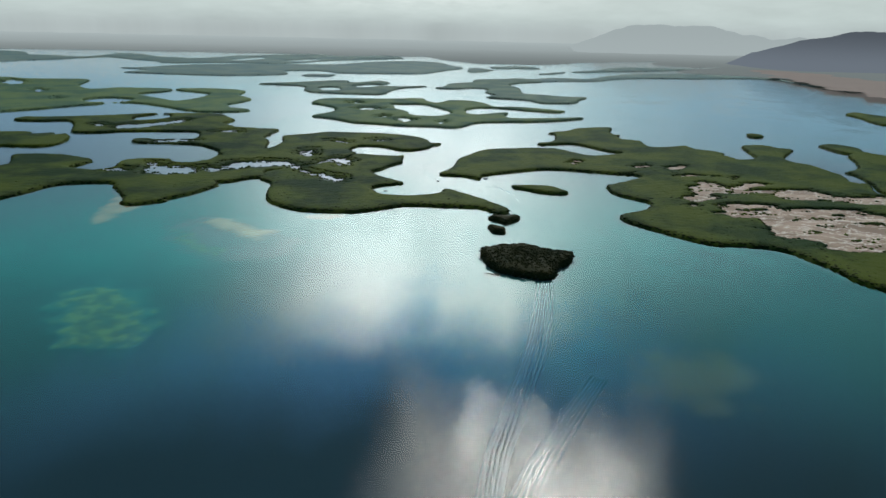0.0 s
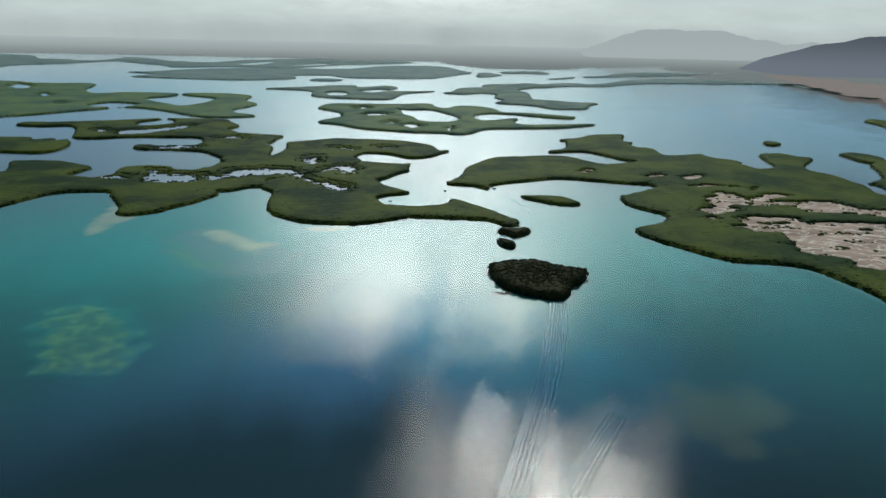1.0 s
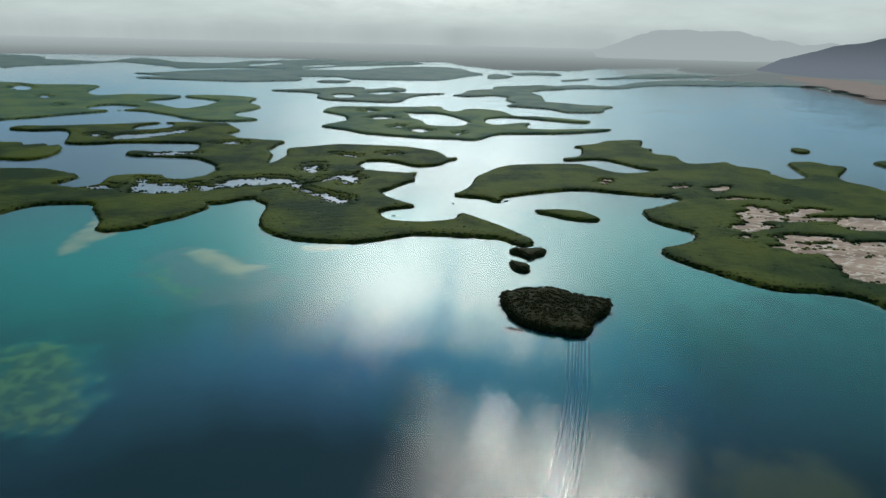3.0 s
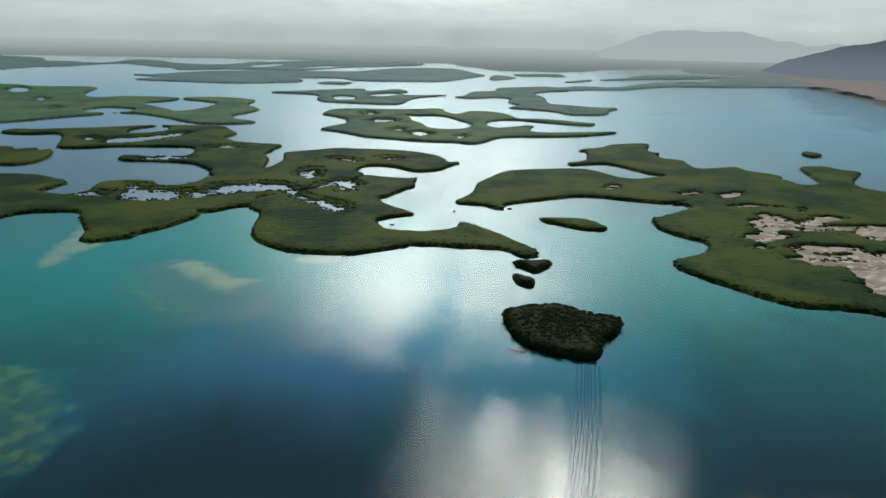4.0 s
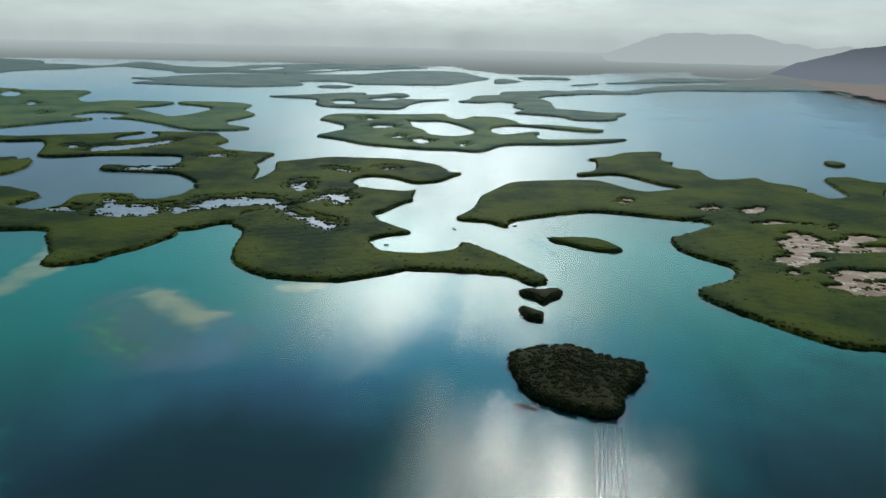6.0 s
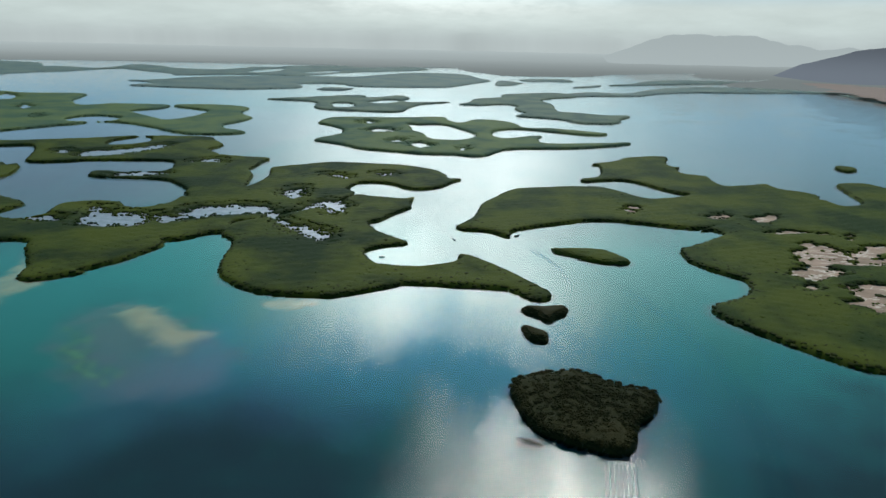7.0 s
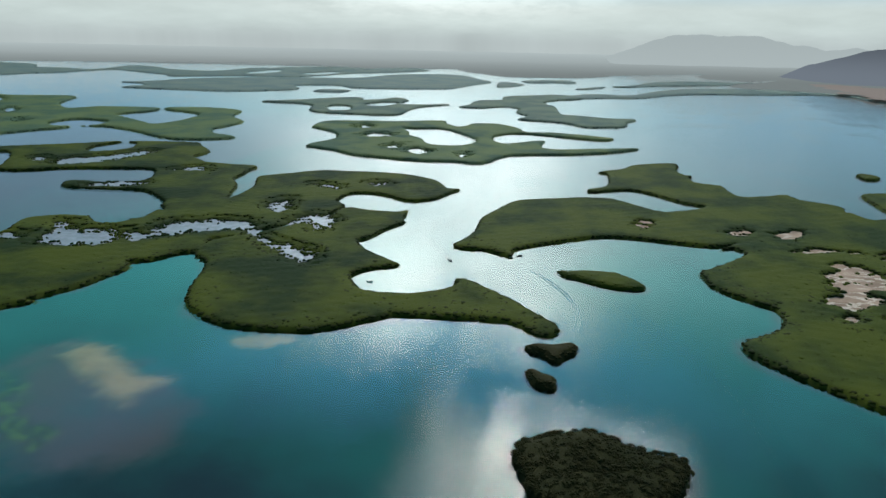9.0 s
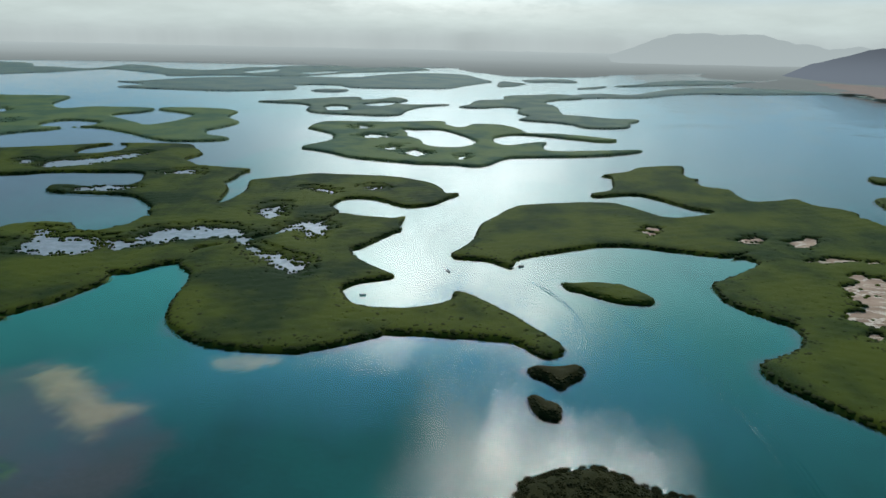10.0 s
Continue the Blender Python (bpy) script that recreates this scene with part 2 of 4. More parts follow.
WATER = water_material()
BED = bed_material()
WAKE_WATER = ridge_material()
MUD = soil("mangrove_mud", (0.024, 0.024, 0.017), (0.058, 0.054, 0.040), 0.05)
SALT = salt_material()
# salt mud, with the sky's lavender reflection in shallow ponds put into its colour
PAN = soil("salt_mud_sky_tint", (0.10, 0.10, 0.125), (0.23, 0.225, 0.265), 0.15, 0.2, 0.4)
MANGROVE = leaves("mangrove_leaves", (0.013, 0.027, 0.008), (0.021, 0.043, 0.009), (0.068, 0.086, 0.009))
# darker copy of the leaves for the near key: cloud shade in the colour
MANGROVE_SINGLE = leaves("shaded_mangrove_leaves", (0.019, 0.021, 0.009), (0.027, 0.030, 0.010), (0.036, 0.034, 0.011), True)
# darker copy for crowns along the shore: edge shade put into the colour
FRINGE = leaves("shaded_fringe_leaves", (0.009, 0.016, 0.005), (0.016, 0.027, 0.006), (0.030, 0.038, 0.007))
# same darkened copy for the near keys' canopy, shade put into the colour
SHADED_MANGROVE = leaves("shaded_mangrove_canopy", (0.014, 0.016, 0.007), (0.022, 0.026, 0.008), (0.030, 0.029, 0.010))
BARK = soil("mangrove_bark", (0.05, 0.04, 0.03), (0.11, 0.09, 0.07), 2.0)
# paler copy of the mangrove leaves: mid-distance haze put into the colour
HAZED_MANGROVE = leaves("hazed_mangrove_leaves", (0.042, 0.082, 0.054), (0.062, 0.112, 0.066), (0.108, 0.148, 0.058))
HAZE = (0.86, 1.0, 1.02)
# far copy of the leaves, with bluish haze put into the base colour
FAR_WOOD = leaves("far_hazed_woods", (0.100, 0.148, 0.148), (0.132, 0.188, 0.182), (0.150, 0.195, 0.170))
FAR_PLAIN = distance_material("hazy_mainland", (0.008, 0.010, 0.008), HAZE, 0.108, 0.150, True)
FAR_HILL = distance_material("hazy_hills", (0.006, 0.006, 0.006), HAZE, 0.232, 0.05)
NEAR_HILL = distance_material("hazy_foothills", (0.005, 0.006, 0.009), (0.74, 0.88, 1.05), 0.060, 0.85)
# paler than the mid-distance leaves: more haze put into the colour
HAZIER_MANGROVE = leaves("hazier_mangrove_leaves", (0.062, 0.102, 0.090), (0.092, 0.142, 0.120), (0.128, 0.168, 0.120))


# ---------------------------------------------------------------- geometry helpers
def spread(low, high, step, far_low, far_high):
    """Even steps from low to high, growing ones to the far ends."""
    out = list(np.arange(low, high, step))
    while out[-1] < far_high:
        out.append(out[-1] + (out[-1] - out[-2]) * 1.25)
    while out[0] > far_low:
        out.insert(0, out[0] - (out[1] - out[0]) * 1.25)
    return np.array(out)



def mesh_object(name, verts, faces, mat, parent=None, smooth=True):
    me = bpy.data.meshes.new(name)
    me.from_pydata(np.asarray(verts, dtype=float).tolist() if not isinstance(verts, list) else verts, [],
                   faces.tolist() if isinstance(faces, np.ndarray) else faces)
    if smooth:
        me.polygons.foreach_set("use_smooth", [True] * len(me.polygons))
    me.materials.append(mat)
    ob = new(name, me)
    ob.parent = parent
    return ob


def part(name, bm, mat, parent, label=""):
    me = bpy.data.meshes.new(name)
    bm.to_mesh(me)
    bm.free()
    me.materials.append(mat)
    ob = new(name, me)
    ob.parent = parent
    return tagged(ob, label)


def rounded(points, steps=5, closed=True):
    """A smooth curve through control points."""
    p = np.array(points, float)
    a, b, c, d = (np.roll(p, k, 0) for k in (1, 0, -1, -2))
    if not closed:
        a, b, c, d = np.vstack([p[:1], p[:-2]]), p[:-1], p[1:], np.vstack([p[2:], p[-1:]])
    out = []
    for s in np.linspace(0, 1, steps, endpoint=False):
        out.append(0.5 * (2 * b + (c - a) * s + (2 * a - 5 * b + 4 * c - d) * s * s + (3 * b - a - 3 * c + d) * s ** 3))
    q = np.stack(out, 1).reshape(-1, 2)
    return q if closed else np.vstack([q, p[-1:]])


def inside(points, q):
    """Signed distance of points from a closed curve, positive inside."""
    a, b = q, np.roll(q, -1, 0)
    out = np.empty(len(points))
    for k in range(0, len(points), 20000):
        p = points[k:k + 20000]
        best, odd = np.full(len(p), 1e18), np.zeros(len(p), bool)
        for (ax, ay), (bx, by) in zip(a, b):
            ex, ey = bx - ax, by - ay
            wx, wy = p[:, 0] - ax, p[:, 1] - ay
            t = np.clip((wx * ex + wy * ey) / (ex * ex + ey * ey + 1e-9), 0, 1)
            best = np.minimum(best, (wx - t * ex) ** 2 + (wy - t * ey) ** 2)
            if ay != by:
                odd ^= ((ay > p[:, 1]) != (by > p[:, 1])) & (p[:, 0] < ex * (p[:, 1] - ay) / (by - ay) + ax)
        out[k:k + 20000] = np.where(odd, 1, -1) * np.sqrt(best)
    return out


def near_field(points, q):
    """The same, worked out only round the curve's own box."""
    low, high = q.min(0) - 30, q.max(0) + 30
    ok = np.all((points > low) & (points < high), axis=1)
    out = np.full(len(points), -30.0)
    out[ok] = inside(points[ok], q)
    return out


def wobble(points, size, seed=0.0):
    """Smooth noise between about -1 and 1 at plan points."""
    rng = np.random.default_rng(int(seed * 10) + 7)
    total = np.zeros(len(points))
    for octave in range(4):
        k = 2.0 ** octave / size
        for _ in range(5):
            ang, ph = rng.uniform(0, 2 * np.pi, 2)
            bend = rng.uniform(0, 2 * np.pi)
            u = points @ np.array([np.cos(ang), np.sin(ang)]) * k * 2.2
            v = points @ np.array([-np.sin(ang), np.cos(ang)]) * k * 2.2
            total += np.sin(u + ph + 1.3 * np.sin(v * 0.8 + bend)) / 2.0 ** (octave * 0.75)
    return total / 5.2


class Land:
    """Land and openings given by shore curves: the field is the distance to the shore, positive ashore."""

    def __init__(self, lobes, lagoons=(), ponds=(), flats=(), rough=0.5):
        self.lobes, self.lagoons = [rounded(p) for p in lobes], [rounded(p) for p in lagoons]
        self.ponds, self.flats, self.rough = [rounded(p) for p in ponds], [rounded(p) for p in flats], rough
        every = np.vstack(self.lobes)
        self.low, self.high = every.min(0) - 6, every.max(0) + 6

    def shore(self, p):
        f = np.full(len(p), -1e9)
        for q in self.lobes:
            f = np.maximum(f, near_field(p, q))
        for q in self.lagoons:
            f = np.minimum(f, -near_field(p, q))
        return f + self.rough * wobble(p, 7.0 + 3 * self.rough, 1)

    def open_water(self, p):
        """Positive in the ragged ponds of the marsh."""
        f = np.full(len(p), -1e9)
        for q in self.ponds:
            f = np.maximum(f, near_field(p, q))
        return f + (5.0 if self.rough < 1 else 13.0) * wobble(p * np.array([0.6, 1.0]), 4.6 if self.rough < 1 else 8.0, 2) + (0.7 if self.rough < 1 else -2.5) if self.ponds else f

    def bare(self, p):
        """Positive on the salt flats."""
        f = np.full(len(p), -1e9)
        grain = wobble(p * np.array([0.30, 1.0]), 11.0, 3)
        fine = wobble(p * np.array([0.55, 1.0]), 3.6, 5)
        for q in self.flats:
            f = np.maximum(f, np.minimum(near_field(p, q), 7.0) + np.clip(np.ptp(q[:, 1]) * 0.2, 3.0, 11.0) * grain + (4.5 if np.ptp(q[:, 1]) < 45 else 3.0) * fine + min(1.5, np.ptp(q[:, 1]) * 0.02) - (3.0 if np.ptp(q[:, 1]) < 45 else 0))
        return f

    def height(self, p):
        f = np.minimum(self.shore(p) - 1.4, -self.open_water(p) + 0.4)
        return np.clip(f * 0.8, -3.6, 0.45)

    def canopy(self, p, tall, inset):
        """Height of the foliage's outside; below zero off the trees."""
        f = np.minimum(self.shore(p) - inset, -np.maximum(self.open_water(p), self.bare(p)))
        low = tall * np.clip(0.72 + f / 30, 0.72, 1.0)
        low = np.where(self.open_water(p) > -9, low * 0.6, low) if self.ponds else low
        z = low * (0.92 + 0.07 * wobble(p, 26.0, 4)) + 0.35 * wobble(p, 4.0, 6)
        return np.minimum(f * 1.5 + 0.4, z), f


def sheet(name, low, high, cell, z, mat, keep=None, parent=None):
    """A grid whose heights come from z(points); cells outside keep(points) > 0 are left out."""
    nx, ny = (np.maximum(2, np.ceil((high - low) / cell)).astype(int) + 1)
    xs, ys = np.linspace(low[0], high[0], nx), np.linspace(low[1], high[1], ny)
    p = np.stack(np.meshgrid(xs, ys), -1).reshape(-1, 2)
    i = np.arange(nx * ny).reshape(ny, nx)
    faces = np.stack([i[:-1, :-1], i[:-1, 1:], i[1:, 1:], i[1:, :-1]], -1).reshape(-1, 4)
    tops = None
    if keep == "both":
        tops, held = z(p)
        faces = faces[(held > 0)[faces].any(1)]
    elif keep is not None:
        faces = faces[(keep(p) > 0)[faces].any(1)]
    used, faces = np.unique(faces, return_inverse=True)
    p = p[used]
    return mesh_object(name, np.column_stack([p, z(p) if tops is None else np.maximum(tops[used], -1.5)]), faces.reshape(-1, 4), mat, parent)


def crown_shapes(detail, count, lumps, seed):
    """Lumpy crowns of about unit radius, flatter below."""
    shapes = []
    for s in range(count):
        bm = bmesh.new()
        bmesh.ops.create_icosphere(bm, subdivisions=detail, radius=1.0)
        for v in bm.verts:
            d = v.co.normalized()
            k = 1 + lumps * noise.noise(d * 2.1 + Vector((seed, s * 7.3, 1))) + 0.6 * lumps * noise.noise(d * 5.3 + Vector((s * 3.1, seed, 4)))
            v.co = d * k
            if v.co.z < 0:
                v.co.z *= 0.75
        bm.verts.ensure_lookup_table()
        shapes.append((np.array([v.co for v in bm.verts]), np.array([[v.index for v in f.verts] for f in bm.faces])))
        bm.free()
    return shapes


def scatter(low, high, spacing, rng):
    """Jittered plan points over a box."""
    xs, ys = np.arange(low[0], high[0], spacing), np.arange(low[1], high[1], spacing * 0.87)
    g = np.stack(np.meshgrid(xs, ys), -1)
    g[1::2, :, 0] += spacing / 2
    p = g.reshape(-1, 2)
    return p + rng.uniform(-0.38, 0.38, p.shape) * spacing


def thicket(name, p, radius, top, flat, shapes, mat, parent, rng, label=""):
    """Many crowns joined into one mesh; top is the height of each one's crest."""
    pick = rng.integers(0, len(shapes), len(p))
    verts, faces, start = [], [], 0
    for s, (v, f) in enumerate(shapes):
        at = p[pick == s]
        r, h = radius[pick == s], top[pick == s]
        a = rng.uniform(0, 2 * np.pi, len(at))
        x = v[None, :, 0] * np.cos(a)[:, None] - v[None, :, 1] * np.sin(a)[:, None]
        y = v[None, :, 0] * np.sin(a)[:, None] + v[None, :, 1] * np.cos(a)[:, None]
        half = r * flat
        z = (h - half)[:, None] + v[None, :, 2] * half[:, None]
        verts.append(np.stack([x * r[:, None] + at[:, :1], y * r[:, None] + at[:, 1:], z], -1).reshape(-1, 3))
        faces.append((f[None] + (np.arange(len(at)) * len(v))[:, None, None] + start).reshape(-1, 3))
        start += len(at) * len(v)
    ob = mesh_object(name, np.vstack(verts), np.vstack(faces), mat, parent)
    return tagged(ob, label, kind="stuff")


CROWNS_NEAR = crown_shapes(2, 8, 0.45, 1.5)
CROWNS_FAR = crown_shapes(1, 5, 0.35, 8.5)


def island(land, label, spacing, seed, mat=None, tall=3.4, cell=2.2, inset=0.6, bank=4.0, fringe=False):
    """Low muddy land under a closed mangrove canopy with crowns standing out of it."""
    rng = np.random.default_rng(seed)
    mat = mat or MANGROVE
    base = sheet("mangrove_island", land.low, land.high, bank, land.height, MUD, keep=lambda p: land.shore(p) + 3 + bank)
    tagged(base, label, "island", "mangrove islands")
    tagged(sheet("canopy", land.low, land.high, cell, lambda p: land.canopy(p, tall, inset), mat, keep="both", parent=base), kind="stuff")
    p = scatter(land.low, land.high, spacing, rng)
    z, f = land.canopy(p, tall, inset)
    p, z = p[f > 0.5], z[f > 0.5]
    f = f[f > 0.5]
    close = np.hypot(p[:, 0], p[:, 1] - 258) < 480
    edge = (f + 7 * wobble(p, 22.0, 19) + rng.uniform(-4, 4, len(p)) < 15) if fringe else np.zeros(len(p), bool)
    for chosen, shapes, leaf in ((close & ~edge, CROWNS_NEAR, mat), (~close & ~edge, CROWNS_FAR, mat), (close & edge, CROWNS_NEAR, FRINGE), (~close & edge, CROWNS_FAR, FRINGE)):
        q, h = p[chosen], z[chosen]
        if len(q):
            r = spacing * rng.uniform(0.55, 0.9, len(q))
            part_name = "fringe_crowns" if leaf is FRINGE else "crowns"
            thicket(part_name, q, r, h + r * rng.uniform(-0.16, 0.05, len(q)), 0.42, shapes, leaf, base, rng, "outer mangroves with the edge's shade put into darker leaves" if leaf is FRINGE else "")
    return base


# ---------------------------------------------------------------- water, bed and far ground
def ring_sheet(name, z, mat, sizes):
    """A level sheet from the middle outwards, in growing squares."""
    bm = bmesh.new()
    xs = sorted({s * k for s in sizes for k in (-1, 1)} | {0.0})
    grid = [[bm.verts.new((x, y + 900.0, z)) for x in xs] for y in xs]
    for a in range(len(xs) - 1):
        for b in range(len(xs) - 1):
            bm.faces.new((grid[a][b], grid[a][b + 1], grid[a + 1][b + 1], grid[a + 1][b]))
    me = bpy.data.meshes.new(name)
    bm.to_mesh(me)
    bm.free()
    me.materials.append(mat)
    return new(name, me)


tagged(ring_sheet("water", 0.0, WATER, (300, 900, 2000, 5200)), "rippled turquoise lagoon water reflecting bright cloud", "water", kind="structure")


# ---------------------------------------------------------------- the large western island
west_headland = [
    (63, 569), (58, 561), (50, 561), (38, 573), (26, 578), (-33, 581), (-45, 576), (-74, 559), (-91, 554),
    (-130, 556), (-150, 565), (-162, 574), (-173, 588), (-182, 617), (-187, 649), (-194, 665), (-207, 679),
    (-206, 709), (-172, 742), (-131, 788), (-118, 825), (-90, 819), (-63, 816), (-54, 829), (-55, 796), (-53,
    782), (-66, 761), (-76, 737), (-86, 722), (-74, 700), (-58, 683), (-44, 670), (-63, 661), (-73, 652),
    (-76, 642), (-68, 623), (-55, 615), (-37, 615), (-23, 618), (-9, 625), (-2, 635), (-2, 645), (5, 645),
    (16, 635), (40, 607), (61, 576)
]
west_north = [
    (-209, 716), (-175, 749), (-133, 796), (-120, 834), (-131, 851), (-125, 884), (-102, 889), (-83, 880),
    (-69, 866), (-51, 861), (-29, 875), (-16, 900), (-5, 920), (-20, 920), (-27, 944), (-42, 967), (-85, 992),
    (-141, 997), (-186, 997), (-218, 974), (-243, 958), (-249, 946), (-239, 912), (-238, 880), (-245, 848),
    (-251, 875), (-259, 912), (-273, 938), (-272, 962), (-272, 990), (-271, 1013), (-304, 1019), (-349, 1030),
    (-379, 1022), (-345, 912), (-325, 866), (-297, 814), (-283, 771), (-303, 759)
]
west_marsh = [
    (-353, 1038), (-377, 1066), (-373, 1108), (-402, 1151), (-427, 1177), (-527, 1171), (-511, 1162), (-494,
    1117), (-513, 1087), (-541, 1085), (-554, 1126), (-538, 1163), (-540, 1169), (-601, 1133), (-682, 1098),
    (-732, 1090), (-731, 1059), (-684, 1053), (-648, 1065), (-615, 1031), (-591, 986), (-569, 950), (-529,
    955), (-501, 970), (-434, 979), (-394, 979), (-376, 949), (-371, 920), (-403, 906), (-444, 906), (-452,
    895), (-440, 878), (-398, 874), (-349, 871), (-306, 830), (-295, 807), (-242, 756), (-267, 925)
]
west_shore = [
    (-209, 716), (-194, 665), (-207, 681), (-218, 679), (-229, 666), (-238, 659), (-246, 656), (-241, 644),
    (-248, 623), (-256, 605), (-273, 583), (-267, 582), (-291, 564), (-305, 565), (-316, 589), (-343, 625),
    (-356, 643), (-393, 640), (-409, 626), (-417, 602), (-427, 575), (-444, 554), (-529, 616), (-562, 681),
    (-518, 710), (-525, 739), (-544, 772), (-523, 781), (-487, 781), (-459, 769), (-435, 755), (-434, 736),
    (-437, 712), (-408, 702), (-391, 720), (-397, 752), (-373, 768), (-345, 768), (-331, 752), (-310, 751),
    (-296, 770), (-291, 796), (-244, 761), (-179, 724)
]
pond_west = [(-345, 695), (-354, 729), (-361, 748), (-348, 746), (-333, 732), (-304, 732), (-284, 708), (-288, 694), (-305, 686), (-324, 688)]
pond_strip = [
    (-293, 729), (-269, 724), (-267, 758), (-241, 766), (-228, 773), (-195, 766), (-166, 723), (-127, 700),
    (-112, 685), (-117, 667), (-133, 677), (-163, 710), (-188, 740), (-226, 733), (-255, 715), (-274, 705)
]
pond_a = [(-195, 817), (-194, 837), (-183, 856), (-172, 820), (-177, 804)]
pond_b = [(-159, 770), (-144, 796), (-134, 799), (-118, 780), (-125, 744), (-139, 769)]
pond_c = [(-540, 997), (-533, 1031), (-493, 1065), (-459, 1104), (-445, 1089), (-462, 1038), (-496, 996)]
pond_d = [(-421, 889), (-406, 907), (-370, 911), (-362, 894), (-403, 881)]
pond_e = [(-175, 923), (-166, 927), (-142, 912), (-147, 903)]
pond_f = [(-368, 977), (-341, 1004), (-321, 977), (-337, 978)]

pond_small = [(-113, 933), (-107, 944), (-99, 945), (-90, 936), (-97, 926), (-104, 925)]
pond_thread = [(-579, 1019), (-579, 1032), (-571, 1034), (-555, 1022), (-555, 1009), (-563, 1008)]
pond_corner = [(-399, 702), (-391, 712), (-379, 713), (-363, 707), (-371, 697), (-383, 696)]

WEST = Land([west_headland, west_north, west_marsh, west_shore],
            ponds=[pond_west, pond_strip, pond_a, pond_b, pond_c, pond_d, pond_e, pond_f, pond_small, pond_thread, pond_corner])
island(WEST, "large green mangrove island with coves and pale marsh ponds", 3.0, 11, fringe=True)
pan = sheet("salt_pan", WEST.low, WEST.high, 2.2, lambda p: 0.10 + 0.05 * wobble(p, 5.0, 5), PAN, keep=WEST.open_water)
shrubs = scatter(WEST.low, WEST.high, 2.3, np.random.default_rng(15))
wet = WEST.open_water(shrubs)
shrubs = shrubs[(wet > -0.5) & (wet < 8.5) & (wobble(shrubs * np.array([0.5, 1.0]), 6.0, 12) + 0.5 * wobble(shrubs, 2.0, 13) > 0.02 + 0.03 * wet)]
size = np.random.default_rng(16).uniform(0.7, 1.7, len(shrubs))
thicket("shrubs", shrubs, size, 0.3 + size * 0.9, 0.8, CROWNS_FAR, MANGROVE, pan, np.random.default_rng(17))
tagged(pan, "pale salt mud between marsh shrubs, the ponds' lavender sky reflection in its colour", "salt pan", kind="structure")

# ---------------------------------------------------------------- the eastern island with its salt flats
east_cape = [
    (-6, 717), (21, 711), (40, 697), (47, 716), (90, 742), (135, 758), (200, 742), (222, 742), (288, 769),
    (346, 806), (398, 882), (369, 914), (363, 938), (334, 927), (309, 923), (304, 942), (304, 975), (282,
    986), (280, 1017), (291, 1032), (281, 1032), (278, 1056), (292, 1103), (279, 1110), (229, 1091), (208,
    1063), (170, 1037), (179, 1029), (173, 982), (161, 953), (141, 938), (143, 925), (167, 935), (198, 937),
    (232, 889), (250, 873), (221, 853), (195, 850), (168, 888), (141, 898), (75, 883), (51, 869), (28, 827),
    (17, 801), (12, 767), (3, 740)
]
east_shore = [
    (220, 737), (229, 737), (232, 722), (210, 701), (191, 684), (182, 678), (179, 663), (181, 645), (196,
    624), (206, 615), (207, 604), (203, 592), (194, 580), (169, 564), (166, 560), (165, 548), (178, 528),
    (217, 486), (248, 481), (272, 474), (283, 453), (292, 430), (295, 408), (305, 394), (316, 372), (362,
    392), (573, 658), (479, 657), (494, 707), (480, 717), (490, 756), (487, 769), (485, 809), (469, 836),
    (478, 868), (512, 914), (518, 929), (504, 936), (489, 958), (460, 955), (449, 942), (440, 897), (431,
    857), (402, 840), (386, 866), (304, 802)
]
northeast_spit = [
    (584, 972), (612, 982), (632, 951), (623, 922), (636, 894), (706, 844), (590, 664), (525, 658), (486,
    667), (501, 718), (508, 750), (509, 766), (505, 773), (537, 800), (559, 839), (577, 887), (590, 901),
    (581, 921), (581, 958)
]
flat_small = [
    (286, 688), (294, 697), (307, 695), (306, 685), (315, 680), (312, 663), (299, 648), (295, 658), (289, 661),
    (284, 653), (286, 638), (273, 626), (262, 615), (246, 598), (245, 601), (255, 617), (252, 627), (260, 643),
    (267, 648), (274, 666)
]
flat_wide = [
    (277, 595), (270, 565), (293, 558), (288, 516), (309, 492), (318, 474), (323, 468), (355, 470), (384,
    453), (479, 581), (430, 583), (388, 593), (341, 590), (331, 603), (312, 610)
]
flat_strip = [
    (307, 652), (341, 648), (364, 634), (393, 631), (451, 614), (490, 611), (514, 643), (474, 649), (421,
    650), (407, 668), (386, 676), (351, 668), (327, 671)
]
flat_back = [(317, 675), (335, 666), (360, 694), (368, 711), (346, 698)]
flat_a = [(238, 780), (253, 796), (262, 797), (264, 783), (250, 768), (241, 767)]
flat_b = [(281, 778), (300, 799), (310, 800), (310, 781), (292, 762), (282, 760)]
flat_c = [(271, 732), (291, 743), (307, 744), (318, 737), (297, 726), (282, 724)]
flat_d = [(158, 796), (169, 812), (177, 813), (181, 799), (170, 784), (162, 783)]
flat_e = [(320, 733), (330, 743), (334, 743), (332, 734), (323, 725), (319, 724)]
flat_f = [(336, 713), (342, 728), (353, 743), (356, 744), (349, 728), (338, 714)]

EAST = Land([east_cape, east_shore, northeast_spit],
            flats=[flat_small, flat_wide, flat_strip, flat_back, flat_a, flat_b, flat_c, flat_d, flat_e, flat_f])
island(EAST, "green mangrove island around bare salt flats", 3.0, 12, fringe=True)
flat = sheet("salt_flat", EAST.low, EAST.high, 2.6, lambda p: 0.62 + 0.12 * wobble(p, 7.0, 5), SALT, keep=EAST.bare)
bushes = scatter(EAST.low, EAST.high, 4.0, np.random.default_rng(25))
dry = EAST.bare(bushes)
bushes = bushes[(dry > -1) & (wobble(bushes * np.array([0.35, 1.0]), 9.0, 22) > 0.48)]
